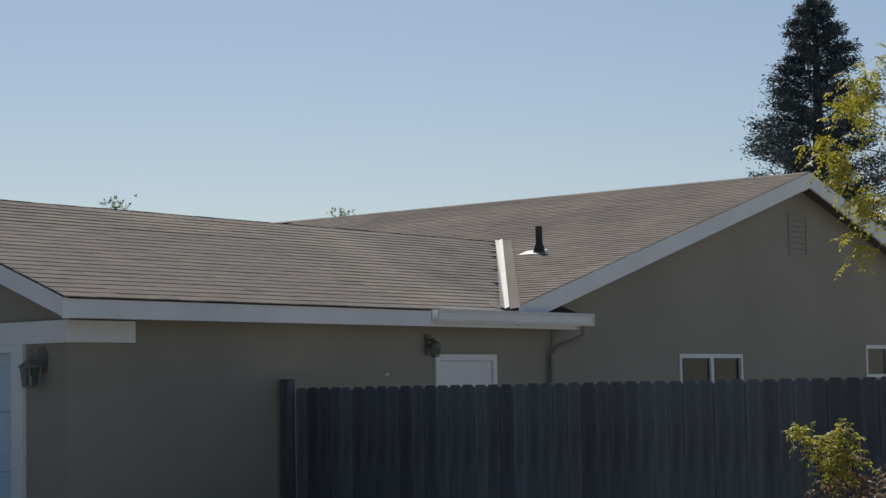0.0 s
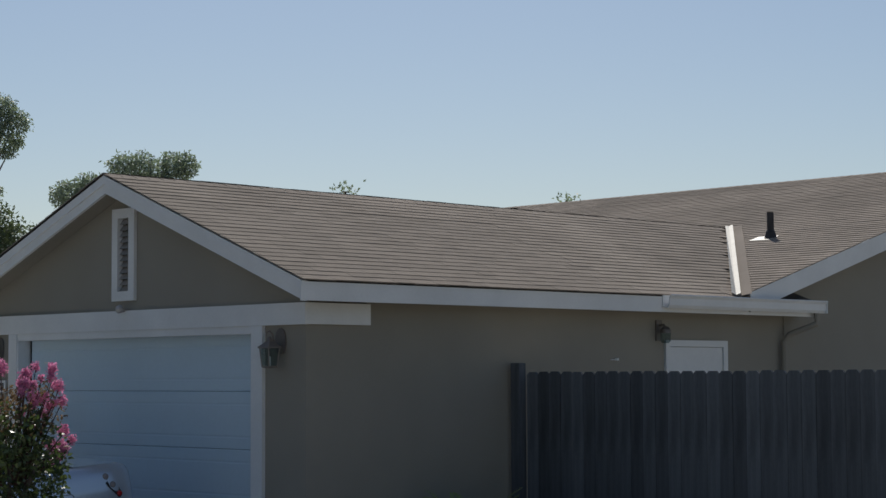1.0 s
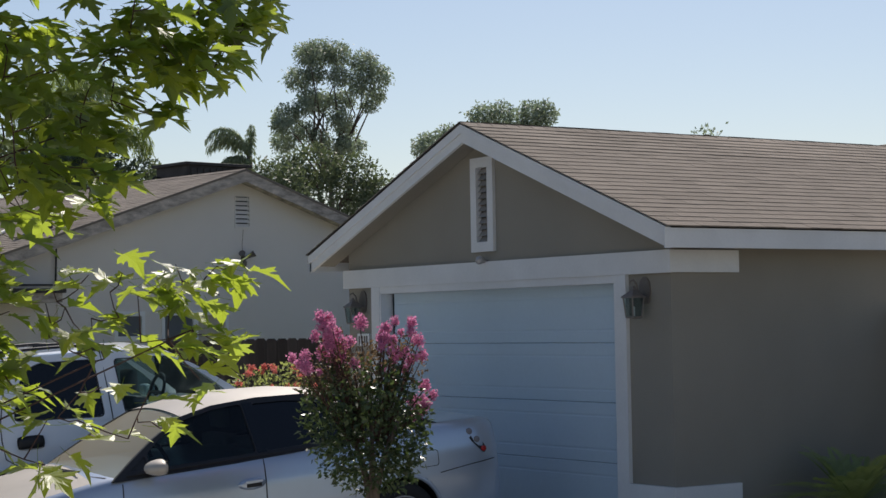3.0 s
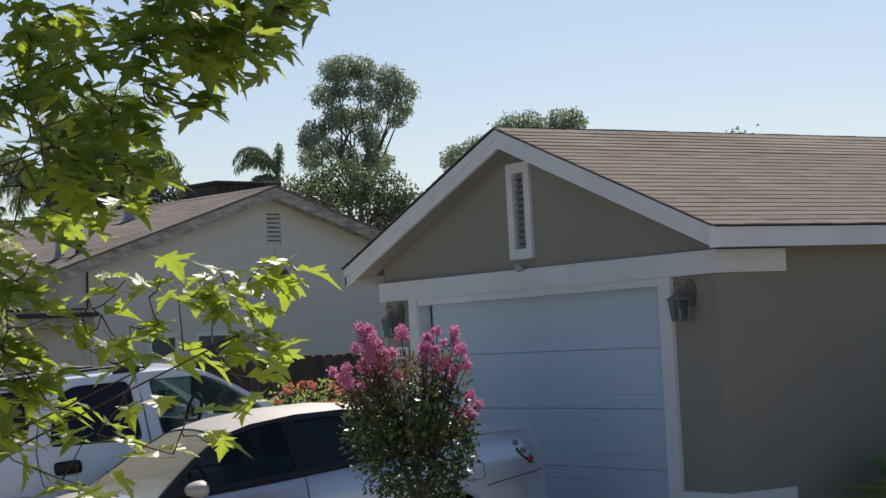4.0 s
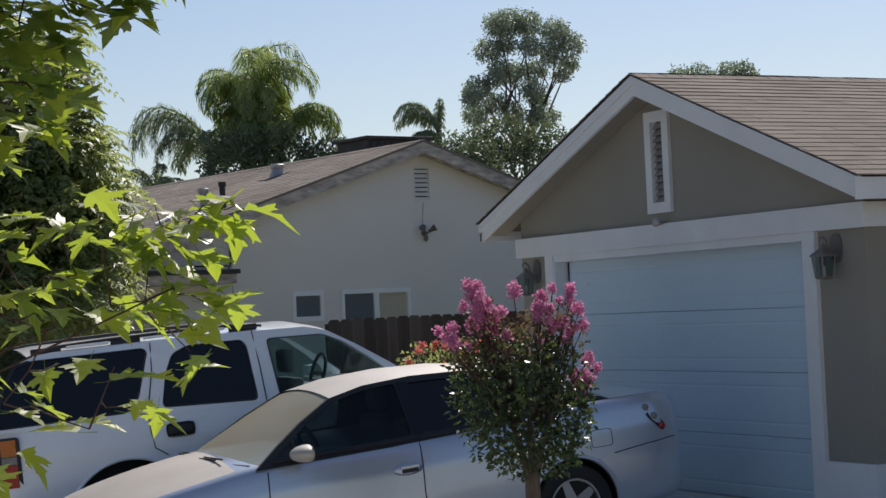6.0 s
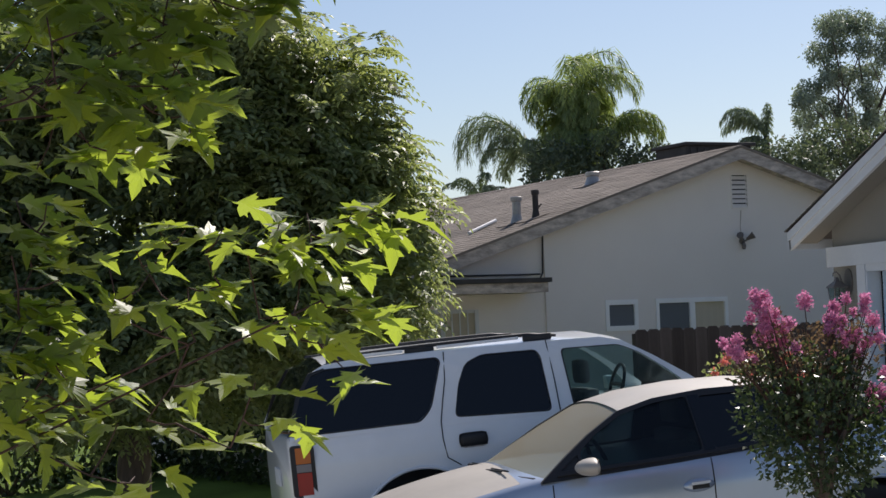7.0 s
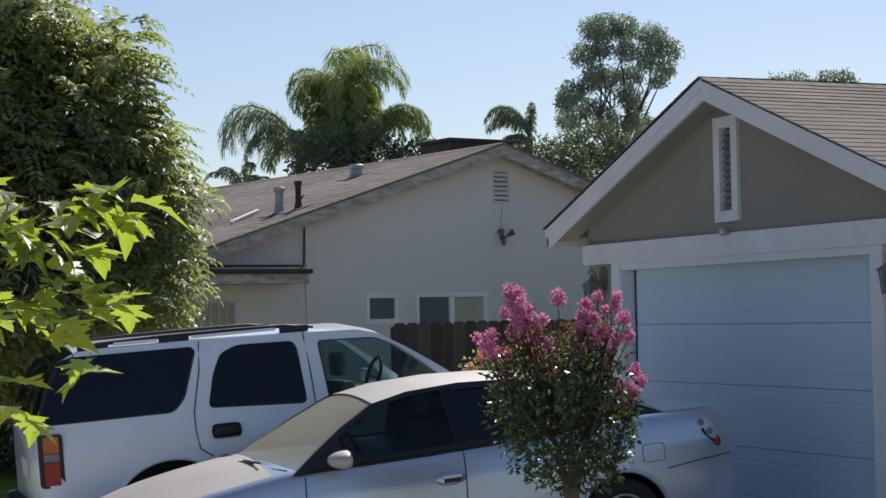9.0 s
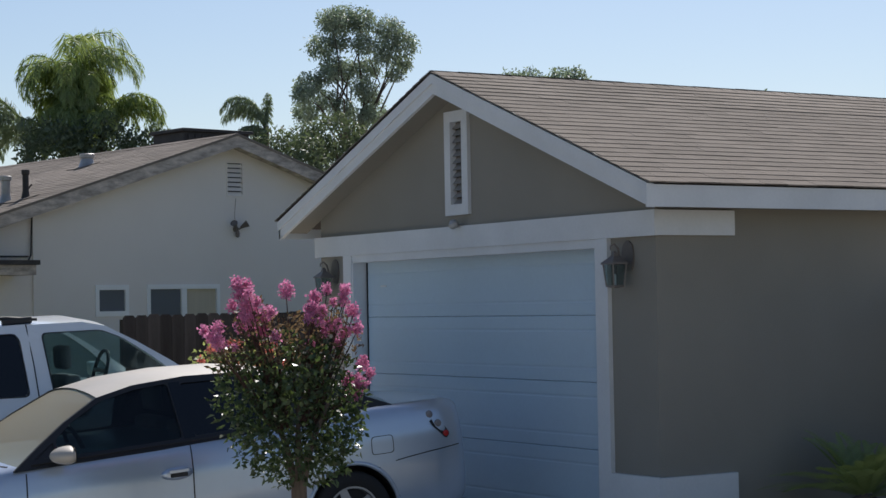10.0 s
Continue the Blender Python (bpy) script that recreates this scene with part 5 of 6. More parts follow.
def cloud(name, quads, mat, parent, label="", stuff=True):
    quads = np.concatenate(quads) if isinstance(quads, list) else quads
    n = len(quads)
    me = bpy.data.meshes.new(name)
    me.vertices.add(n * 4), me.loops.add(n * 4), me.polygons.add(n)
    me.vertices.foreach_set("co", quads.reshape(-1).astype(np.float32))
    me.loops.foreach_set("vertex_index", np.arange(n * 4, dtype=np.int32))
    me.polygons.foreach_set("loop_start", np.arange(0, n * 4, 4, dtype=np.int32))
    me.update(calc_edges=True)
    me.validate()
    me.materials.append(mat)
    ob = new(name, me)
    ob.parent = parent
    if label:
        tagged(ob, label)
    return tagged(ob, kind="stuff") if stuff else ob


def on_lobes(lobes, n, rng, inner=0.7, outer=1.04):
    """n random places near the shells of ellipsoids (x, y, z, rx, ry, rz), with the way outward."""
    lobes = np.array(lobes, float)
    share = (lobes[:, 3] * lobes[:, 4] + lobes[:, 4] * lobes[:, 5]) ** 0.9
    pick = rng.choice(len(lobes), n, p=share / share.sum())
    out = unit(rng.normal(size=(n, 3)))
    r = rng.uniform(inner ** 3, outer ** 3, (n, 1)) ** (1 / 3)
    return lobes[pick, :3] + out * lobes[pick, 3:] * r, unit(out / lobes[pick, 3:])


def pinnate(place, way, rng, length, pairs, leaflet, width):
    """Compound leaves: leaflets in pairs along a drooping midrib."""
    n = len(place)
    way = unit(way)
    up = np.array([0, 0, 1.0])
    side = unit(np.cross(way, up) + rng.normal(size=(n, 3)) * 0.15)
    out = []
    length = np.reshape(length * rng.uniform(0.7, 1.2, n), (-1, 1))
    for k in range(pairs + 1):
        t = (k + 0.6) / (pairs + 0.6)
        p = place + way * length * t - up * length * 0.45 * t * t
        tang = unit(way - up * 0.9 * t)
        size = leaflet * (1 - 0.35 * abs(t - 0.4)) * rng.uniform(0.8, 1.15, n)
        for s in ((-1, 1) if k < pairs else (0,)):
            d = tang * (0.45 if s else 1.0) + side * s * 0.9 - up * 0.25 + rng.normal(size=(n, 3)) * 0.12
            out.append(blades(p, d, np.cross(side, tang) + rng.normal(size=(n, 3)) * 0.25, size, np.full(n, width)))
    return np.concatenate(out)


def limbs(bm, root, targets, r0, rng, n=7):
    """Bent limbs from a root to each target."""
    root = Vector(root)
    for t in targets:
        t = Vector(t)
        d = t - root
        mid = [root + d * f + Vector(rng.normal(size=3) * d.length * 0.05) + Vector((0, 0, d.length * 0.10 * f * (1 - f) * 4)) for f in (0.33, 0.66)]
        tube(bm, [root, *mid, t], [r0, r0 * 0.7, r0 * 0.42, r0 * 0.12], n)


# broad dense tree beside the neighbouring house
rng = np.random.default_rng(5)
shade = thing("shade_tree", "broad dense dark-green tree with feathery compound leaves", "tree", pose(-10.2, -6.3, ground_z(-10, -6.3)))
lobes = [(0.2, 0.2, 3.7, 2.6, 2.9, 2.3), (0.6, 2.0, 3.2, 1.6, 1.4, 1.8), (0.7, 1.5, 4.6, 1.5, 1.5, 1.2), (0.6, 2.52, 3.0, 1.1, 0.90, 0.9), (0.5, 2.25, 3.9, 1.0, 0.92, 0.95),
         (0.7, 0.3, 5.3, 1.5, 1.6, 1.1), (0.3, -1.4, 4.9, 1.9, 1.9, 1.7), (0.2, -2.6, 3.6, 1.9, 1.8, 2.0), (1.2, 0.0, 2.4, 1.4, 2.2, 1.0), (0.8, 1.6, 2.3, 1.2, 1.3, 0.8), (0.2, -4.0, 2.9, 1.8, 1.9, 1.8), (0.3, -1.6, 2.1, 1.5, 2.2, 1.15), (0.2, -3.8, 4.6, 1.6, 1.6, 1.5)]
clumps = []
for x, y, z, a, b, c in lobes:
    d = unit(rng.normal(size=(11, 3)))
    clumps += [(x + u * a * 0.78, y + v * b * 0.78, z + w * c * 0.78, a * 0.34, b * 0.34, c * 0.30) for u, v, w in d]
G0 = -ground_z(-10, -6.3)
for y, z, r in ((1.5, 4.45, 1.0), (2.1, 4.05, 0.95), (2.4, 3.5, 0.88), (2.55, 2.9, 0.84), (2.3, 2.35, 0.75), (0.7, 4.85, 1.0)):
    for _ in range(12):
        u, v, w = unit(rng.normal(size=3))
        clumps.append((0.6 + 0.5 * u, y + u * 0.1 + v * r * 0.66, z + G0 + w * r * 0.66, r * 0.42, r * 0.42, r * 0.36))
for y, z in ((1.2, 3.9), (1.9, 3.4), (0.4, 4.3), (2.2, 3.1), (0.5, 3.7), (-0.4, 4.6), (1.6, 4.6), (1.2, 5.0), (0.3, 5.3), (-0.6, 5.3), (2.3, 3.6)):
    # leaf heads on the ends of shoots that face the garage
    for _ in range(5):
        clumps.append((1.55 - 0.25 * abs(y - 0.8) + rng.normal() * 0.3, y + rng.normal() * 0.4, z + G0 + rng.normal() * 0.35, 0.30, 0.34, 0.26))
place, out = on_lobes(clumps, 19000, rng, 0.5, 1.0)
way = out * [1, 1, 0.5] + rng.normal(size=out.shape) * 0.30 + np.array([0.0, 0, 0.10])
cloud("crown", pinnate(place, way, rng, 0.36, 6, 0.125, 0.042), PINNATE, shade)
# inner leaves in the darker tone that paints the crown's inner shade
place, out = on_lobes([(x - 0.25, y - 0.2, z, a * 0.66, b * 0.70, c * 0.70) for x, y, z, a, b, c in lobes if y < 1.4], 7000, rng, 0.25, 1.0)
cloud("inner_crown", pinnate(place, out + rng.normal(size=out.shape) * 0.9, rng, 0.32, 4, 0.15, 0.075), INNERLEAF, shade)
bm = bmesh.new()
tube(bm, [(0, 0, -0.1), (0.05, 0.05, 0.6), (0.0, 0.1, 1.3), (0.1, 0.15, 2.1)], [0.26, 0.20, 0.17, 0.13], 12)
limbs(bm, (0.0, 0.1, 1.3), [(x * 0.8, y * 0.8, z) for x, y, z, *_ in lobes], 0.09, rng)
part("trunk", bm, BARK, shade, smooth=True)


# feather palms
def frond_path(az, el, length, tip, bow, n=46):
    """The line of a midrib that leaves at the elevation el and bends over to the angle tip below level."""
    t = np.linspace(0.0, 1.0, n)
    lift = el - (el + tip) * t ** bow
    step = np.stack([math.cos(az) * np.cos(lift), math.sin(az) * np.cos(lift), np.sin(lift)], 1) * length / n
    return t, np.cumsum(step, 0), unit(step)


def palm(m, height, seed, label, sets, mat=PALMLEAF, leaflet=0.5):
    """sets: (count, azimuth, its spread, lowest and highest elevation, length, tip angle, drop below the crown) in degrees and metres."""
    rng = np.random.default_rng(seed)
    ob = thing("palm_tree", label, "palm", m)
    bm = bmesh.new()
    tube(bm, [(0, 0, -0.2), (0.04, 0.02, height * 0.4), (0.03, -0.02, height * 0.8), (0, 0, height + 0.1)], [0.14, 0.10, 0.085, 0.07], 10)
    part("trunk", bm, BARK, ob, smooth=True)
    up = np.array([0, 0, 1.0])
    for count, azimuth, spread, low, high, length, tip, drop in sets:
        for i in range(count):
            az = radians(azimuth + spread * rng.uniform(-1, 1))
            el = radians(low + (high - low) * (i + 0.5) / count)
            L = length * rng.uniform(0.8, 1.1)
            t, line, tang = frond_path(az, el, L, radians(tip * rng.uniform(0.8, 1.15)), rng.uniform(1.5, 2.3))
            line = line + [0, 0, height - drop * rng.uniform(0.3, 1.0)]
            side = np.array([-math.sin(az), math.cos(az), 0.0])
            use = t > 0.16
            n = int(use.sum())
            size = leaflet * np.sin(np.pi * np.clip(0.18 + 0.74 * t[use], 0, 1)) ** 0.6 * L / 2.4
            quads = []
            for s in (-1, 1):
                for extra in (0, 1):
                    base = line[use] + tang[use] * rng.uniform(-0.5, 0.5, (n, 1)) * L / 46
                    d = unit(side * s * (0.80 - 0.3 * extra) + tang[use] * 0.55 + up * (0.10 - 0.45 * extra) + rng.normal(size=(n, 3)) * 0.13)
                    face = np.cross(d, side) + rng.normal(size=(n, 3)) * 0.3
                    elbow = base + d * size[:, None] * 0.42
                    hang = unit(d * 0.55 - up * 0.85 + rng.normal(size=(n, 3)) * 0.10)
                    quads.append(blades(base, d, face, size * 0.47, np.full(n, 0.026), 0.0))
                    quads.append(blades(elbow, hang, face, size * rng.uniform(0.45, 0.7, n), np.full(n, 0.024), 0.0))
            fr = cloud("frond", quads, mat, ob, stuff=False)
            bm = bmesh.new()
            tube(bm, [tuple(p) for p in line[::5]], [0.020 * (1 - k / 12) + 0.004 for k in range(len(line[::5]))], 5)
            part("midrib", bm, PALMLEAF, fr)
    return ob


palm(pose(-28.0, 5.95, 0), 6.3, 21, "tall feather palm with arching yellow-green fronds",
     ((5, 55, 40, 80, 89, 2.5, 85, 0.0), (4, 70, 90, 82, 89, 2.6, 80, 0.0), (5, 240, 60, 80, 89, 1.9, 95, 0.1), (22, 60, 180, 72, 88, 2.0, 110, 0.2), (24, 60, 180, 50, 82, 1.5, 115, 0.7), (20, 60, 180, 25, 75, 1.2, 105, 1.1)), leaflet=0.62)
palm(pose(-27.6, 6.5, 0), 5.75, 22, "shorter feather palm with drooping sunlit fronds",
     ((8, 62, 40, 45, 75, 1.85, 110, 0.1), (10, 60, 180, 50, 80, 1.4, 110, 0.3)), leaflet=0.6)
palm(pose(-28.6, 5.2, 0), 5.6, 23, "dark feather palm with one long arching frond and hanging leaflets",
     ((4, 242, 14, 56, 70, 2.5, 115, 0.0), (4, 235, 40, 40, 65, 1.8, 110, 0.2), (12, 60, 180, 30, 80, 1.4, 100, 0.4)), DARKPALM, 0.75)
palm(pose(-29.0, 4.0, 0), 4.75, 24, "small feather palm low behind the roof", ((12, 60, 180, 10, 85, 1.1, 70, 0.2),), DARKPALM)
palm(pose(-26.7, 10.1, 0), 5.75, 25, "thin palm with a few drooping ragged fronds",
     ((5, 246, 30, 60, 84, 1.4, 60, 0.0), (2, 60, 40, 87, 89, 0.85, -75, 0.0), (5, 240, 70, 25, 60, 0.8, 70, 0.5)), DARKPALM, 0.8)
palm(pose(-29.5, 9.3, 0), 5.55, 26, "low palm just above the ridge", ((9, 60, 180, 20, 80, 0.75, 70, 0.1),), DARKPALM, 0.7)


def leafy_tree(name, m, label, lobes, n, leaf, width, mat, seed, trunk_r=0.2, hang=0.5, inner=0.55, fork=None, scatter=0.03):
    rng = np.random.default_rng(seed)
    ob = thing(name, label, "tree", m)
    place, out = on_lobes(lobes, n, rng, inner, 1.02)
    place = place + rng.normal(size=place.shape) * np.where(rng.random((n, 1)) < 0.25, 2.2, 1.0) * scatter
    way = out * 0.5 + rng.normal(size=out.shape) * 0.7 - np.array([0, 0, hang])
    cloud("crown", blades(place, way, rng.normal(size=out.shape) + out, leaf * rng.uniform(0.6, 1.3, n), width * rng.uniform(0.7, 1.2, n)), mat, ob)
    bm = bmesh.new()
    low = fork or min(z - c for _, _, z, _, _, c in lobes)
    top = Vector((sum(l[0] for l in lobes) / len(lobes), sum(l[1] for l in lobes) / len(lobes), low + 0.3))
    tube(bm, [(0, 0, -0.2), top * 0.5, top], [trunk_r, trunk_r * 0.75, trunk_r * 0.6], 10)
    limbs(bm, top, [l[:3] for l in lobes], trunk_r * 0.45, rng)
    part("trunk", bm, BARK, ob, smooth=True)
    return ob


GUM = [(-0.89, 9.06, 0.35), (-0.39, 9.19, 0.39), (0.12, 9.16, 0.35), (0.7, 8.9, 0.35), (1.09, 8.56, 0.32), (1.24, 8.1, 0.23), (-1.04, 8.45, 0.32), (-0.6, 8.56, 0.26), (-0.1, 8.5, 0.29), (0.54, 8.3, 0.32), (-0.84, 7.95, 0.27), (-0.34, 7.84, 0.32),
       (0.2, 7.92, 0.3), (0.79, 7.77, 0.21), (-0.13, 7.34, 0.29), (0.3, 7.13, 0.26), (0.75, 6.7, 0.25), (-1.56, 7.39, 0.32), (-1.9, 7.09, 0.26), (-1.21, 7.62, 0.24), (-0.97, 7.04, 0.29), (-1.48, 6.74, 0.32), (-0.54, 6.78, 0.29), (-0.05, 6.63, 0.26)]
leafy_tree("gum_tree", pose(-30.7, 14.9, 0), "tall open grey-green gum tree against the sky",
           [(0.35 * math.sin(5 * i), y, z, r * 1.05, r * 1.05, r * 0.9) for i, (y, z, r) in enumerate(GUM)], 17000, 0.10, 0.045, GUMLEAF, 31, 0.10, 0.6, 0.05, 5.2, 0.04)
leafy_tree("backyard_tree", pose(-27.5, 12.2, 0), "rounded mid-green tree behind the neighbouring roof",
           [(1.3, -2.1, 5.15, 0.45, 0.6, 0.6), (1.1, -1.4, 5.0, 0.6, 0.7, 0.7), (0, 0.1, 5.75, 0.7, 0.7, 0.55), (0, 1.2, 5.5, 0.7, 0.7, 0.6), (0.2, -0.7, 5.5, 0.5, 0.5, 0.5), (0, 2.1, 5.0, 0.6, 0.6, 0.6), (0, 0.5, 4.9, 1.0, 1.5, 0.8), (0.2, 1.6, 4.5, 0.8, 0.9, 0.6)], 11000, 0.12, 0.06, MIDLEAF, 32, 0.15, 0.3)
leafy_tree("backyard_tree", pose(-28.0, 9.3, 0), "low grey-green tree above the ridge of the neighbouring roof",
           [(0, -0.4, 4.9, 0.6, 0.8, 0.5), (0, 0.8, 4.8, 0.6, 0.8, 0.55), (0, -1.6, 4.8, 0.5, 0.6, 0.45), (0, 1.35, 5.35, 0.35, 0.35, 0.5)], 2600, 0.12, 0.05, GUMLEAF, 33, 0.1, 0.3)
leafy_tree("backyard_tree", pose(-27.0, 5.9, 0), "dark leafy tree under the palms",
           [(0, -0.7, 4.9, 0.8, 0.8, 0.9), (0, 0.4, 5.1, 0.8, 0.8, 0.9), (0.1, 1.5, 4.9, 0.7, 0.8, 0.8)], 7500, 0.13, 0.06, MIDLEAF, 36, 0.15, 0.3)
leafy_tree("far_tree", pose(-26.3, 17.4, 0), "grey-green tree showing over the garage ridge",
           [(-0.3, -2.3, 6.25, 0.4, 0.4, 0.36), (-0.2, -1.75, 6.5, 0.35, 0.35, 0.3), (0.0, -0.9, 7.05, 0.35, 0.35, 0.3), (0.1, -0.35, 7.1, 0.38, 0.36, 0.33), (0.0, 0.65, 7.15, 0.40, 0.38, 0.40), (0.1, 1.05, 7.2, 0.32, 0.28, 0.36), (0.0, 0.2, 6.7, 0.4, 0.5, 0.3), (-0.2, -1.2, 6.5, 0.3, 0.4, 0.3)], 6500, 0.11, 0.05, GUMLEAF, 34, 0.09, 0.4, 0.1)
for k, (x, y, z) in enumerate(((-23.3, 21.3, 6.45), (-19.2, 25.4, 6.15))):
    leafy_tree("far_treetop", pose(x, y, 0), "sparse treetop sprigs just above the roof", [(0, -0.12, z, 0.22, 0.22, 0.26), (0.1, 0.25, z + 0.02, 0.2, 0.2, 0.2)], 90, 0.14, 0.06, GUMLEAF, 40 + k, 0.05, -0.5, 0.3)

# tall dark conifer
rng = np.random.default_rng(8)
conifer = thing("conifer", "tall dark-green conifer with ragged outline behind the house", "tree", pose(-9.6, 33.6, 0))
quads, bm = [], bmesh.new()
tube(bm, [(0, 0, 0), (0, 0, 6), (0.03, 0, 11.2), (0.0, 0, 12.4)], [0.3, 0.22, 0.06, 0.02], 8)
for k in range(88):
    z = 4.6 + 7.1 * (k / 88) ** 0.95
    reach = (12.5 - z) * 0.31 * rng.uniform(0.55, 1.2) + 0.2
    az = k * 2.4 + rng.uniform(-0.3, 0.3)
    d = np.array([math.cos(az), math.sin(az), 0.25])
    tip = np.array([0, 0, z]) + d * reach
    tube(bm, [(0, 0, z), tuple(tip * 0.5 + np.array([0, 0, z]) * 0.5 + [0, 0, 0.04]), tuple(tip)], [0.03, 0.02, 0.008], 4)
    m = int(220 + 330 * reach)
    t = rng.uniform(0.2, 1.05, (m, 1)) ** 0.8
    p = np.array([0, 0, z]) + (tip - [0, 0, z]) * t + rng.normal(size=(m, 3)) * (0.06 + 0.06 * reach) * [1, 1, 0.7]
    quads.append(blades(p, d + rng.normal(size=(m, 3)) * 0.8 - [0, 0, 0.2], rng.normal(size=(m, 3)), rng.uniform(0.08, 0.17, m), np.full(m, 0.035)))
cloud("crown", quads, NEEDLES, conifer)
part("trunk", bm, BARK, conifer)

# crape myrtle in bloom beside the driveway
rng = np.random.default_rng(12)
myrtle = thing("crape_myrtle", "small crape myrtle with dark glossy leaves and pink flower heads", "tree", pose(0.5, -3.27, ground_z(0.5, -3.27)))
G = -ground_z(0.5, -3.27)
lobes = [(0, -0.04, 1.0, 0.36, 0.42, 0.40), (0, -0.12, 1.30, 0.34, 0.40, 0.24), (0, 0.16, 1.15, 0.30, 0.30, 0.32), (0, 0.04, 0.76, 0.26, 0.30, 0.18), (0.05, -0.24, 0.92, 0.2, 0.2, 0.2), (0, 0.26, 0.90, 0.22, 0.16, 0.2), (0, -0.36, 1.12, 0.20, 0.20, 0.24)]
lobes = [(x, y, z + G, a, b, c) for x, y, z, a, b, c in lobes]
place, out = on_lobes(lobes, 3900, rng, 0.35, 1.08)
cloud("leaf_crown", blades(place, out * 0.6 + rng.normal(size=out.shape) * 0.8, rng.normal(size=out.shape) * 0.7 + [0, 0, 0.6], rng.uniform(0.03, 0.066, 3900), rng.uniform(0.02, 0.034, 3900)), GLOSSLEAF, myrtle)
place, out = on_lobes([(0, -0.22, 1.50 + G, 0.26, 0.33, 0.16), (0, 0.14, 1.50 + G, 0.26, 0.28, 0.17), (0, -0.45, 1.40 + G, 0.15, 0.15, 0.10), (0, -0.30, 1.66 + G, 0.08, 0.10, 0.12), (0, 0.2, 1.64 + G, 0.1, 0.18, 0.1)], 1150, rng, 0.2, 1.1)
cloud("young_leaves", blades(place, out * 0.4 + rng.normal(size=out.shape) * 0.8, rng.normal(size=out.shape), rng.uniform(0.025, 0.05, 1150), rng.uniform(0.014, 0.022, 1150)), RUSTLEAF, myrtle, "reddish young leaves")
heads = [(-0.34, 1.83, 0.05), (-0.4, 1.79, 0.04), (-0.37, 1.73, 0.05), (-0.29, 1.74, 0.04), (-0.26, 1.67, 0.05), (-0.19, 1.62, 0.047), (-0.17, 1.54, 0.044), (-0.31, 1.6, 0.047), (-0.25, 1.55, 0.044), (-0.38, 1.65, 0.044), (-0.57, 1.58, 0.044),
         (-0.6, 1.5, 0.045), (-0.53, 1.48, 0.03), (0.14, 1.75, 0.044), (0.09, 1.69, 0.044), (0.19, 1.7, 0.044), (0.05, 1.63, 0.034), (0.32, 1.8, 0.044), (0.3, 1.74, 0.037), (0.38, 1.67, 0.044), (0.38, 1.56, 0.045), (0.33, 1.52, 0.03),
         (0.24, 1.58, 0.05), (0.17, 1.55, 0.037), (0.27, 1.47, 0.03), (0.54, 1.33, 0.04), (0.42, 1.23, 0.047), (0.49, 1.19, 0.047), (0.37, 1.21, 0.044), (0.42, 1.15, 0.047)]
jitter = random.Random(31)
heads = [(y + jitter.gauss(0, 0.035) * k, z + jitter.gauss(0, 0.03) * k, r * (1 - 0.2 * k)) for y, z, r in heads for k in (0, 1)]
for a in (-1, 0, 1):
    bm = bmesh.new()
    tube(bm, [(0.015 * a, 0.015 * a, -0.05), (0.016 * a, 0.014 * a, 0.58 + G), (0.08 * a, 0.05 * a, 0.85 + G), (0.14 * a, 0.14 * a, 1.1 + G)], [0.035, 0.03, 0.02, 0.012], 8)
    part("stem", bm, BARK, myrtle, smooth=True)
stems = Vector((0, 0, 0.95 + G))
for i, (dy, z, r) in enumerate(heads + [(0.0, 1.81, 0.055)]):
    x = rng.uniform(-0.16, 0.16)
    tip = Vector((x, dy, z + G - r * 0.5))
    bm = bmesh.new()
    tube(bm, [stems + Vector((0, dy * 0.3, 0)), stems.lerp(tip, 0.6) + Vector((0, dy * 0.1, 0)), tip], [0.008, 0.005, 0.003], 5)
    part("twig", bm, TWIG, myrtle)
    r *= 1.22
    n = int(150 * (r / 0.05) ** 2)
    p = np.array([x, dy, z + G]) + unit(rng.normal(size=(n, 3))) * rng.uniform(0.3, 1, (n, 1)) * [r * 0.85, r * 0.85, r]
    cloud("flower_head", blades(p, rng.normal(size=(n, 3)), rng.normal(size=(n, 3)), rng.uniform(0.012, 0.024, n), rng.uniform(0.012, 0.022, n), 0.3), PINK, myrtle, stuff=False)

# roses by the corner of the garage
rng = np.random.default_rng(14)
rose = thing("rose_bush", "leggy rose bush with coral and pink blooms", "shrub", pose(-5.9, -0.65, 0))
place, out = on_lobes([(0, 0, 0.8, 0.3, 0.40, 0.5), (0, -0.25, 1.15, 0.2, 0.20, 0.20), (0, 0.2, 1.17, 0.2, 0.25, 0.22)], 1100, rng, 0.3, 1.1)
cloud("leaf_crown", blades(place, out + rng.normal(size=out.shape), rng.normal(size=out.shape), rng.uniform(0.035, 0.06, 1100), np.full(1100, 0.028)), PINNATE, rose)
bm = bmesh.new()
limbs(bm, (0, 0, 0), [(rng.uniform(-0.2, 0.2), rng.uniform(-0.4, 0.4), rng.uniform(0.9, 1.3)) for _ in range(7)], 0.012, rng, 5)
part("stem", bm, TWIG, rose)
for _ in range(22):
    c = np.array([rng.uniform(-0.1, 0.3), rng.uniform(-0.40, 0.42), rng.uniform(0.95, 1.42)])
    p = c + rng.normal(size=(50, 3)) * 0.017
    cloud("bloom", blades(p, rng.normal(size=(50, 3)), rng.normal(size=(50, 3)), np.full(50, 0.028), np.full(50, 0.024), 0.3), CORAL, rose, stuff=False)

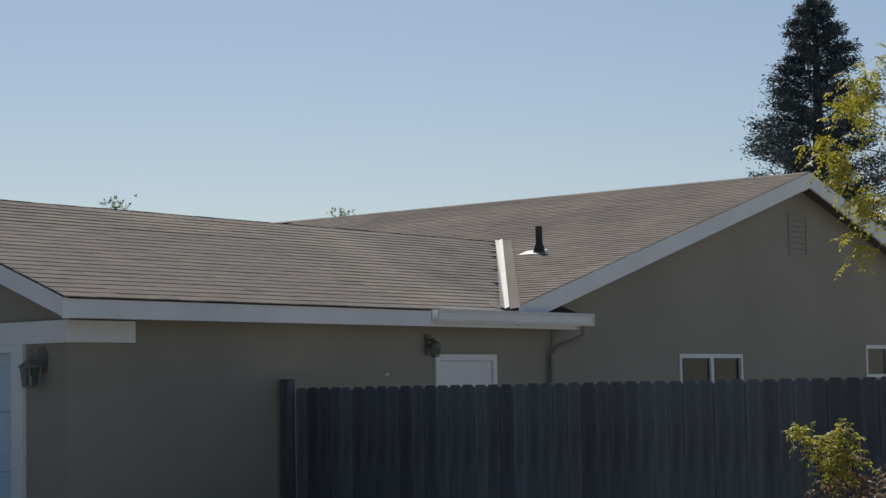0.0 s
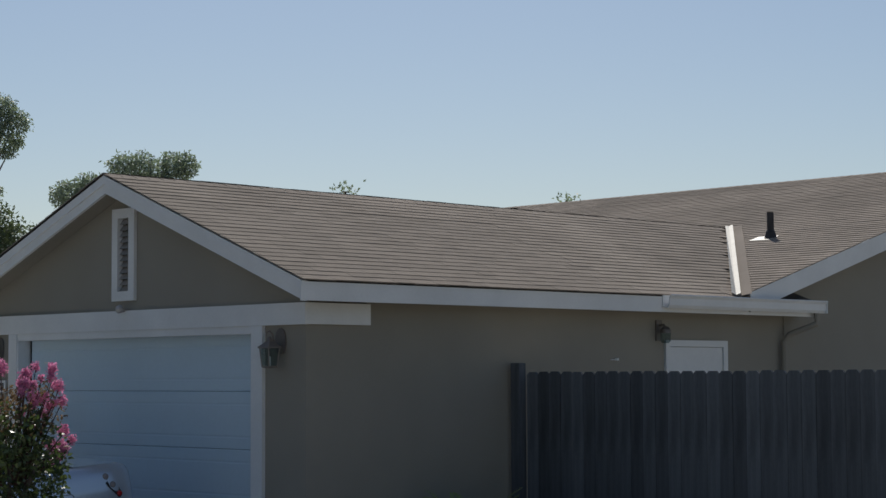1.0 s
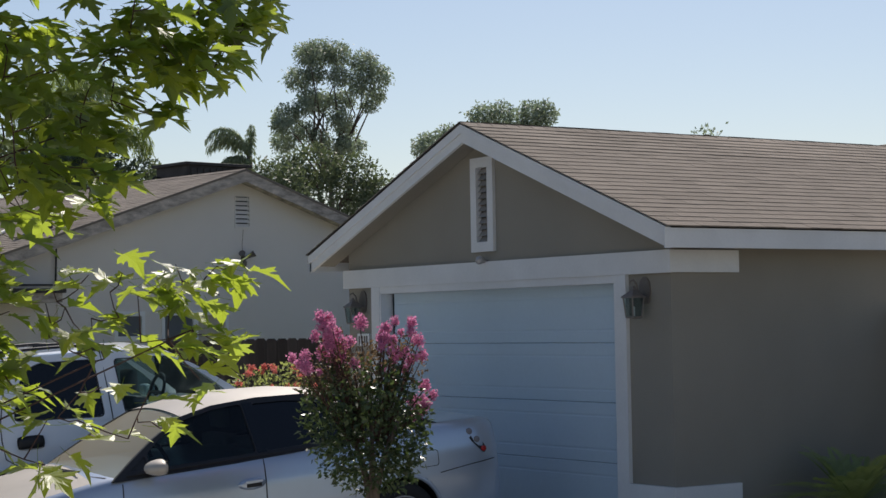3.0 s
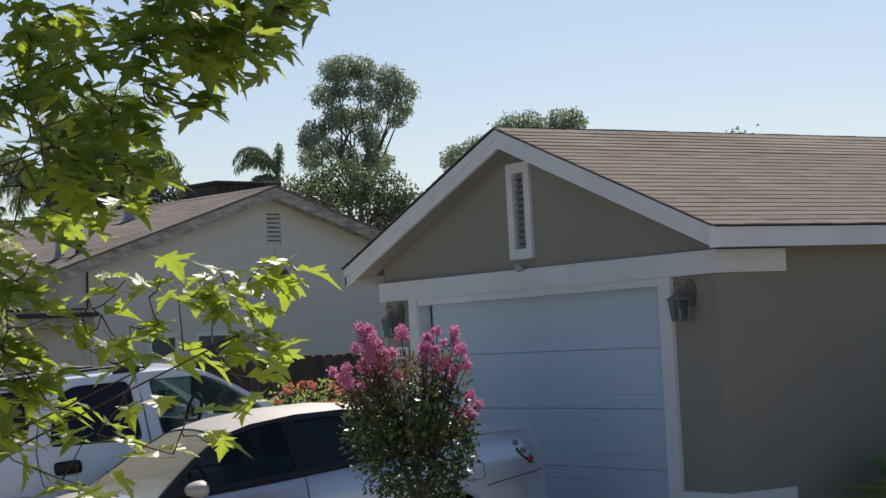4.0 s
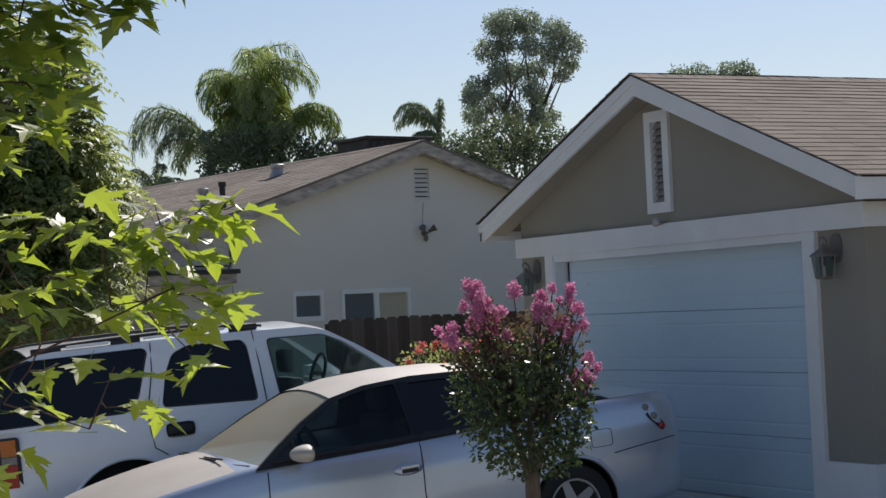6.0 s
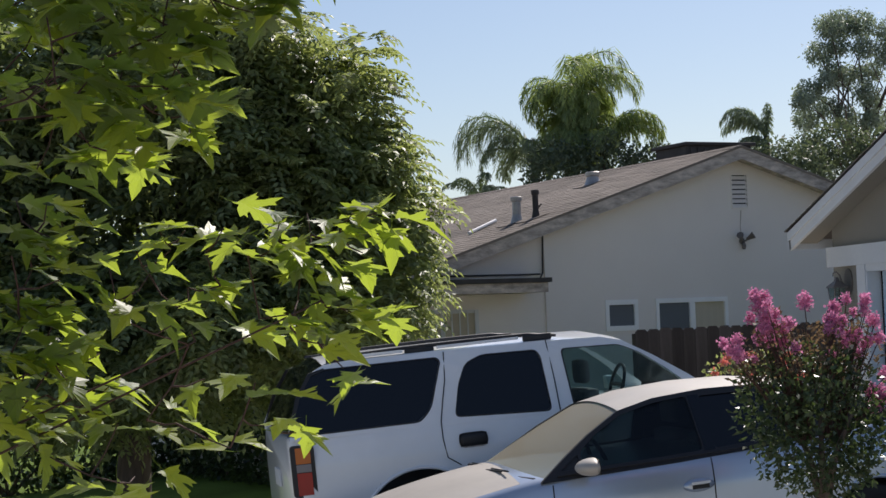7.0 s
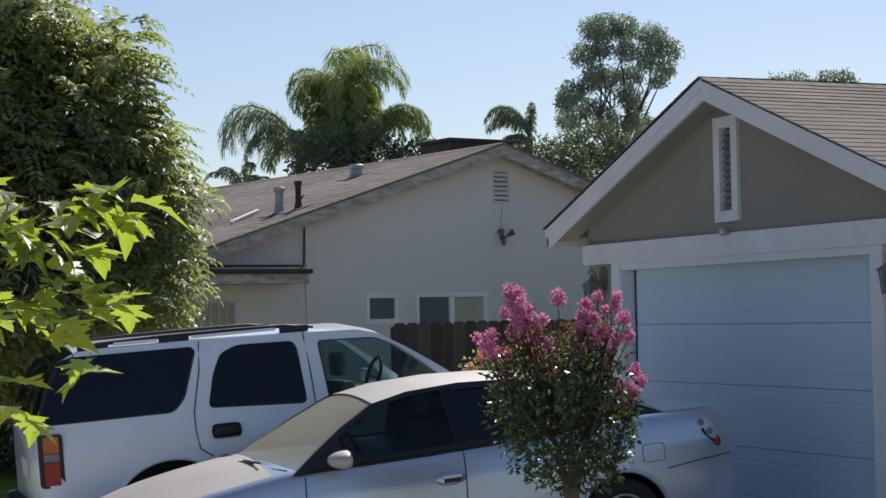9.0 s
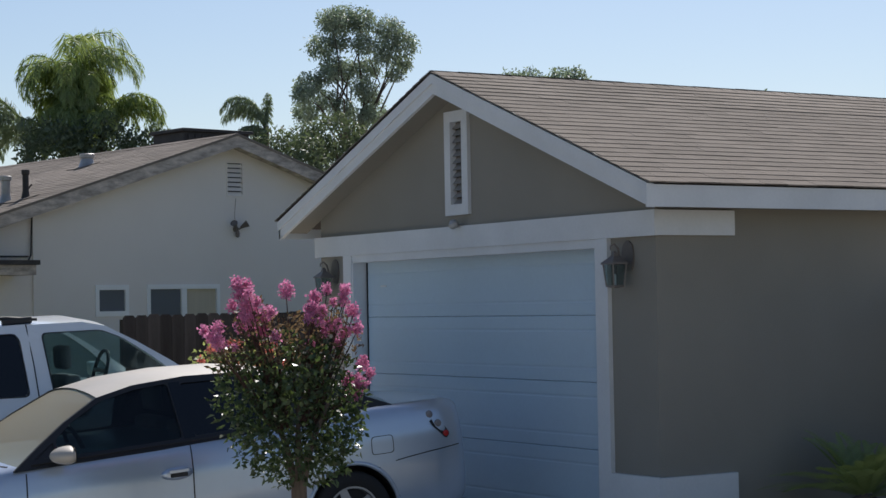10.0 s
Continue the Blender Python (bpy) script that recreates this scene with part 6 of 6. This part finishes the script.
SAGOLEAF = material("sago_leaf", (0.27, 0.32, 0.13), 0.35, vary=0.2, grain=12, blotch=2, bump=0, per_island=0.2, translucent=(0.45, 0.55, 0.10), through_share=0.3)
# sago palm at the foot of the garage wall
rng = np.random.default_rng(16)
sago = thing("sago_palm", "low sago palm with stiff green fronds by the garage wall", "palm", pose(0.75, 1.33, 0))
bm = bmesh.new()
lathe(bm, [(0.12, -0.05), (0.14, 0.08), (0.10, 0.2), (0.04, 0.24)], 12)
part("trunk", bm, BARK, sago)
for i in range(46):
    az, el = i * 2.4, math.radians(12 + 50 * ((i * 0.7548) % 1))
    d = np.array([math.cos(az) * math.cos(el), math.sin(az) * math.cos(el), math.sin(el)])
    L = rng.uniform(0.62, 0.84)
    ts = np.linspace(0.1, 1, 34)[:, None]
    path = np.array([0, 0, 0.2]) + d * L * ts - np.array([0, 0, 1.0]) * L * 0.22 * ts ** 2.4
    side = unit(np.cross(d, [0, 0, 1.0]))
    quads = [blades(path, side * s + d * 0.6 + np.array([0, 0, 0.25]), np.cross(side, d)[None] + 0 * path, 0.12 * np.sin(np.pi * (0.12 + 0.8 * ts[:, 0])), np.full(34, 0.012), 0.0) for s in (-1, 1)]
    cloud("frond", quads, SAGOLEAF, sago, stuff=False)

# yellow-green shrub and small tree at the end of the fence
rng = np.random.default_rng(18)
nandina = thing("nandina_shrub", "nandina shrub with yellow-green tips and rusty lower leaves", "shrub", pose(7.8, -1.0, 0))
sprays = [(-0.38, 0.0, 1.45), (-0.30, 0.02, 1.40), (-0.22, 0.0, 1.33), (-0.16, 0.05, 1.46), (-0.13, 0.0, 1.38), (-0.08, 0.02, 1.30), (-0.18, 0.02, 1.26), (-0.10, 0.0, 1.22)]
place = np.concatenate([np.array(s) + rng.normal(size=(26, 3)) * [0.035, 0.035, 0.03] for s in sprays])
cloud("leaf_tip", pinnate(place, rng.normal(size=place.shape) * 0.8 + [-0.2, 0, 0.4], rng, 0.07, 3, 0.034, 0.012), YELLOWLEAF, nandina, "yellow-green leaf sprays")
place, out = on_lobes([(0.05, 0.05, 1.05, 0.36, 0.30, 0.26), (0.35, 0.05, 1.0, 0.3, 0.3, 0.3), (0.0, 0.05, 0.6, 0.4, 0.4, 0.5)], 900, rng, 0.4, 1.08)
cloud("leaf_crown", pinnate(place, out + rng.normal(size=out.shape) * 0.6, rng, 0.07, 3, 0.036, 0.015), RUSTLEAF, nandina)
bm = bmesh.new()
limbs(bm, (0, 0, 0), [(x, y, z) for x, y, z in sprays], 0.012, rng, 5)
part("stem", bm, TWIG, nandina)
locust = thing("locust_tree", "young golden-leaved tree with feathery sprays", "tree", pose(8.75, -0.75, 0))
sprays = [(-0.86, 3.42), (-0.74, 3.50), (-0.80, 3.32), (-0.92, 3.26), (-0.98, 3.28), (-0.66, 3.25), (-1.12, 3.08), (-1.09, 2.99), (-1.03, 2.92), (-0.92, 2.76), (-0.86, 2.70), (-0.84, 2.46), (-0.55, 3.05), (-0.6, 2.75), (-0.35, 3.3), (-0.3, 2.9)]
place = np.concatenate([np.array([x, -0.25 + 0.1 * rng.normal(), z]) + rng.normal(size=(22, 3)) * [0.05, 0.06, 0.045] for x, z in sprays])
cloud("crown", pinnate(place, rng.normal(size=place.shape) * 0.7 + [-0.4, 0, -0.2], rng, 0.10, 5, 0.032, 0.014), YELLOWLEAF, locust)
bm = bmesh.new()
tube(bm, [(0, 0, -0.1), (0.02, 0, 1.2), (-0.05, -0.05, 2.4), (-0.1, -0.1, 3.6)], [0.05, 0.045, 0.035, 0.02], 8)
limbs(bm, (-0.05, -0.05, 2.4), [(x, -0.25, z) for x, z in sprays], 0.012, rng, 5)
part("trunk", bm, BARK, locust, smooth=True)

# ---- young maple on the lawn ----
HALF_LEAF = [(0.0, 0.0), (0.16, 0.02), (0.46, 0.16), (0.34, 0.22), (0.36, 0.32), (0.24, 0.34), (0.40, 0.48), (0.48, 0.55), (0.64, 0.80), (0.45, 0.74), (0.42, 0.84), (0.30, 0.70), (0.17, 0.60), (0.22, 0.76), (0.30, 0.90), (0.18, 0.92), (0.14, 1.04), (0.0, 1.30)]


def leaf_mesh(k, rnd):
    """A five-lobed toothed leaf of unit length with its stalk, bent and folded."""
    bm = bmesh.new()
    curl, fold, twist = rnd.uniform(0.2, 0.7), rnd.uniform(0.1, 0.5), rnd.uniform(-0.35, 0.35)
    outline = [(x, y) for x, y in HALF_LEAF] + [(-x, y) for x, y in HALF_LEAF[-2:0:-1]]

    def at(x, y):
        x += rnd.uniform(-0.02, 0.02)
        return (x, y, fold * abs(x) - curl * y * y * 0.6 + twist * x * y + 0.02 * math.sin(9 * y))
    c = bm.verts.new(at(0, 0.30))
    vs = [bm.verts.new(at(x, y)) for x, y in outline]
    mids = [bm.verts.new(at(x * 0.5, 0.30 + (y - 0.30) * 0.5)) for x, y in outline]
    for i in range(len(vs)):
        j = (i + 1) % len(vs)
        bm.faces.new((mids[i], vs[i], vs[j], mids[j]))
        bm.faces.new((c, mids[i], mids[j]))
    tube(bm, [(0, 0, 0), (0.01, -0.25, 0.03), (0, -0.5, 0.10)], 0.009, 4)
    return bm


rnd = random.Random(22)
maple = thing("maple_tree", "young maple with backlit yellow-green lobed leaves on thin reddish twigs", "tree", pose(6.75, -9.9, 0))
shapes = [finish(leaf_mesh(k, rnd), "leaf", MAPLE) for k in range(9)]
right = [(1.99, 1.96), (2.06, 1.95), (2.11, 1.95), (1.91, 1.94), (2.04, 1.91), (2.09, 1.87), (1.98, 1.88), (1.9, 1.88), (1.85, 1.87), (1.97, 1.82), (2.03, 1.76), (2.08, 1.74), (2.12, 1.72), (1.99, 1.78), (1.91, 1.72), (1.98, 1.68), (2.05, 1.63), (1.88, 1.74)]
middle = [(1.68, 1.93), (1.73, 1.93), (1.8, 1.93), (1.63, 1.89), (1.7, 1.89), (1.76, 1.88), (1.65, 1.84), (1.73, 1.81), (1.79, 1.81), (1.71, 1.77), (1.67, 1.73), (1.72, 1.72), (1.59, 1.79), (1.56, 1.76), (1.56, 1.85), (1.76, 1.62), (1.84, 1.61), (1.7, 1.53), (1.79, 1.48), (1.89, 1.52), (1.94, 1.5), (1.64, 1.54)]
left = [(1.39, 2.0), (1.44, 1.98), (1.48, 1.97), (1.39, 1.93), (1.45, 1.92), (1.5, 1.9), (1.37, 1.88), (1.42, 1.86), (1.46, 1.83), (1.38, 1.81), (1.42, 1.78), (1.48, 1.79), (1.39, 1.74), (1.45, 1.74), (1.37, 1.69), (1.44, 1.69), (1.5, 1.67), (1.55, 1.68), (1.39, 1.65), (1.47, 1.63), (1.57, 1.61), (1.38, 1.6), (1.44, 1.6), (1.51, 1.57), (1.57, 1.54), (1.37, 1.55), (1.41, 1.52), (1.45, 1.47), (1.57, 1.42), (1.62, 1.42)]
outer = [(y - 0.22, z) for y, z in left[:27]]
upper = [(2.19, 2.65), (2.12, 2.57), (2.06, 2.51), (2.02, 2.59), (1.98, 2.5), (1.92, 2.57), (1.88, 2.51), (1.88, 2.37), (1.82, 2.39), (1.78, 2.46), (1.8, 2.56), (1.72, 2.6), (1.74, 2.51), (1.66, 2.39), (1.69, 2.32), (1.75, 2.23), (1.73, 2.17), (1.67, 2.21), (1.61, 2.26), (1.59, 2.19), (1.53, 2.23), (1.51, 2.16), (1.46, 2.22), (1.56, 2.35), (1.49, 2.3), (1.54, 2.46), (1.44, 2.39), (1.61, 2.55), (1.52, 2.59), (1.45, 2.52), (1.65, 2.09), (1.54, 2.11)]
top = [(y + 0.10, z + 0.13) for y, z in upper[:14]] + [(y, z + 0.12) for y, z in upper[23:30]]
high = [(1.39, 2.39), (1.45, 2.38), (1.38, 2.28), (1.4, 2.22), (1.3, 2.34), (1.23, 2.23), (1.3, 2.18), (1.19, 2.09), (1.14, 2.34), (1.63, 2.2), (1.71, 2.17), (1.76, 2.19), (1.77, 2.13), (1.5, 2.15), (1.58, 2.11), (1.51, 2.26), (1.62, 2.3), (1.73, 2.29), (1.43, 2.06)]
bm = bmesh.new()
tube(bm, [(0, 0, -0.1), (0.05, 0.05, 1.0), (0.1, 0.2, 1.7), (0.15, 0.35, 2.4), (0.15, 0.5, 3.2)], [0.09, 0.07, 0.055, 0.04, 0.025], 10)
part("trunk", bm, BARK, maple, smooth=True)
count, rest = 0, []
for group, depth, root, leaves in ((right, 0.37, (0.1, 0.3, 1.15), 3), (middle, 0.35, (0.1, 0.3, 1.2), 1), (left, 0.30, (0.1, 0.3, 1.35), 2), (outer, 0.25, (0.1, 0.3, 1.4), 2),
                                   (upper, 0.35, (0.15, 0.3, 1.9), 4), (top, 0.35, (0.15, 0.3, 2.1), 4), (high, 0.25, (0.15, 0.4, 2.2), 2)):
    bm = bmesh.new()
    hub = Vector((depth, sum(g[0] for g in group) / len(group), sum(g[1] for g in group) / len(group) - 0.05))
    root = Vector(root)
    tube(bm, [root, root.lerp(hub, 0.5) + Vector((0, 0, -0.06)), hub], [0.0036, 0.0028, 0.0022], 6)
    grown = [root.lerp(hub, f) + Vector((0, 0, -0.24 * f * (1 - f))) for f in (0.5, 0.75, 1.0)]
    for y, z in sorted(group, key=lambda g: (Vector((depth, g[0], g[1])) - root).length):
        x = depth + rnd.uniform(-0.10, 0.10)
        c = Vector((x, y, z))
        start = min(grown, key=lambda q: (q - c).length)
        bend = start.lerp(c, 0.5) + Vector((rnd.uniform(-0.02, 0.02), rnd.uniform(-0.01, 0.01), -0.008))
        tube(bm, [start, bend, c], [0.0024, 0.0019, 0.0014], 5)
        grown += [bend, c]
        for i in range((leaves if z < 2.32 else leaves + 2) + (rnd.random() < 0.5)):
            p = c + Vector((rnd.gauss(0, 0.05), rnd.gauss(0, 0.028), rnd.gauss(0, 0.020)))
            out = Vector((rnd.uniform(-0.6, 0.7), rnd.uniform(-0.5, 1.0), rnd.uniform(-0.30, 0.16))).normalized()
            up = (Vector((rnd.gauss(0.0, 0.17), rnd.gauss(0.05, 0.20), 1.0))).normalized()
            sx = out.cross(up).normalized()
            nz = sx.cross(out).normalized()
            size = rnd.uniform(0.058, 0.100)
            m = Matrix.Translation(p) @ Matrix((sx, out, nz)).transposed().to_4x4() @ Matrix.Scale(size, 4)
            if count < 300:
                leaf = new("leaf", rnd.choice(shapes))
                leaf.parent = maple
                leaf.matrix_local = m
            else:
                rest.append(m)
            count += 1
    part("branch", bm, TWIG, maple)
for k in range(40):
    # unseen sprays, added above the view to shade the leaves below
    x, y = ((-0.26, 2.00), (-0.42, 1.60), (-0.26, 2.00), (-0.42, 1.60), (-0.64, 2.60))[k % 5]
    c = Vector((rnd.gauss(x, 0.32), rnd.gauss(y, 0.34 if k % 5 < 4 else 0.46), 3.16 + abs(rnd.gauss(0, 0.30))))
    for _ in range(34):
        p = c + Vector((rnd.gauss(0, 0.08), rnd.gauss(0, 0.08), rnd.uniform(0, 0.14)))
        rest.append(Matrix.Translation(p) @ Euler((rnd.gauss(0, 0.4), rnd.gauss(0, 0.4), rnd.uniform(0, 6.3))).to_matrix().to_4x4() @ Matrix.Scale(rnd.uniform(0.06, 0.10), 4))
for _ in range(42):
    # the rest of the crown, round the stem
    c = Vector((rnd.gauss(0.05, 0.38), min(rnd.gauss(0.10, 0.40), 0.70), 2.1 + rnd.uniform(0, 1.7)))
    for _ in range(30):
        p = c + Vector((rnd.gauss(0, 0.09), rnd.gauss(0, 0.06), rnd.uniform(-0.08, 0.10)))
        rest.append(Matrix.Translation(p) @ Euler((rnd.gauss(0, 0.4), rnd.gauss(0, 0.4), rnd.uniform(0, 6.3))).to_matrix().to_4x4() @ Matrix.Scale(rnd.uniform(0.06, 0.10), 4))
bm = bmesh.new()
corners, loops = [], []
for k, m in enumerate(rest):
    me, n0 = shapes[k % 9], len(corners)
    corners += [m @ v.co for v in me.vertices]
    loops += [[n0 + i for i in f.vertices] for f in me.polygons]
joined = bpy.data.meshes.new("foliage")
joined.from_pydata(corners, [], loops)
bm.from_mesh(joined)
bpy.data.meshes.remove(joined)
tagged(part("foliage", bm, MAPLEREST, maple), kind="stuff")

# low dark shrubs, added at the neighbouring front wall to stand for deep shade
rng = np.random.default_rng(29)
border = thing("border_shrub", "added low dark-green shrub row standing for deep shade at a house wall", "shrub", pose(-15.2, -4.05, ground_z(-15.2, -4.05)))
place, out = on_lobes([(-0.75 * k, -0.14 * k, 0.55, 0.55, 0.32, 0.75 + 0.08 * (k % 2)) for k in range(-2, 4)], 6500, rng, 0.7, 1.06)
cloud("leaf_crown", blades(place, out + rng.normal(size=out.shape) * 0.6, out + rng.normal(size=out.shape) * 0.5, rng.uniform(0.06, 0.11, 6500), np.full(6500, 0.055)), GLOSSLEAF, border)
bm = bmesh.new()
for k in range(-2, 4):
    limbs(bm, (-0.75 * k, -0.14 * k, -0.05), [(-0.75 * k + 0.2 * a, -0.14 * k, 0.7) for a in (-1, 0, 1)], 0.02, rng, 5)
part("stem", bm, BARK, border)

# dark hedge, added in place of the deep shade behind the tree
rng = np.random.default_rng(27)
hedge = thing("hedge", "dark-green hedge added to stand for the deep shade behind the tree", "hedge", pose(-18.2, -7.2, ground_z(-18, -7.2)))
place, out = on_lobes([(0, y, 1.5, 0.5, 0.8, 1.5) for y in (-3.4, -2.5, -1.6, -0.7, 0.2, 1.1, 2.0, 2.9)], 15000, rng, 0.75, 1.05)
cloud("leaf_crown", blades(place, out + rng.normal(size=out.shape) * 0.6, out + rng.normal(size=out.shape) * 0.5, np.full(15000, 0.13), np.full(15000, 0.08)), GLOSSLEAF, hedge)
bm = bmesh.new()
limbs(bm, (0, 0, 0), [(0, y, 1.3) for y in (-3.2, -2.2, -1.2, -0.2, 0.8, 2.0)], 0.03, rng, 6)
part("stem", bm, BARK, hedge)

# ---- shingles of the near garage slope, one by one ----
tab_meshes = {}
for m, w, _ in near:
    key = round(w, 2)
    if key not in tab_meshes:
        tab_meshes[key] = finish(shingle_mesh(w), "shingle", SHINGLE)
    tab = new("shingle", tab_meshes[key])
    tab.parent = roof
    tab.matrix_local = m
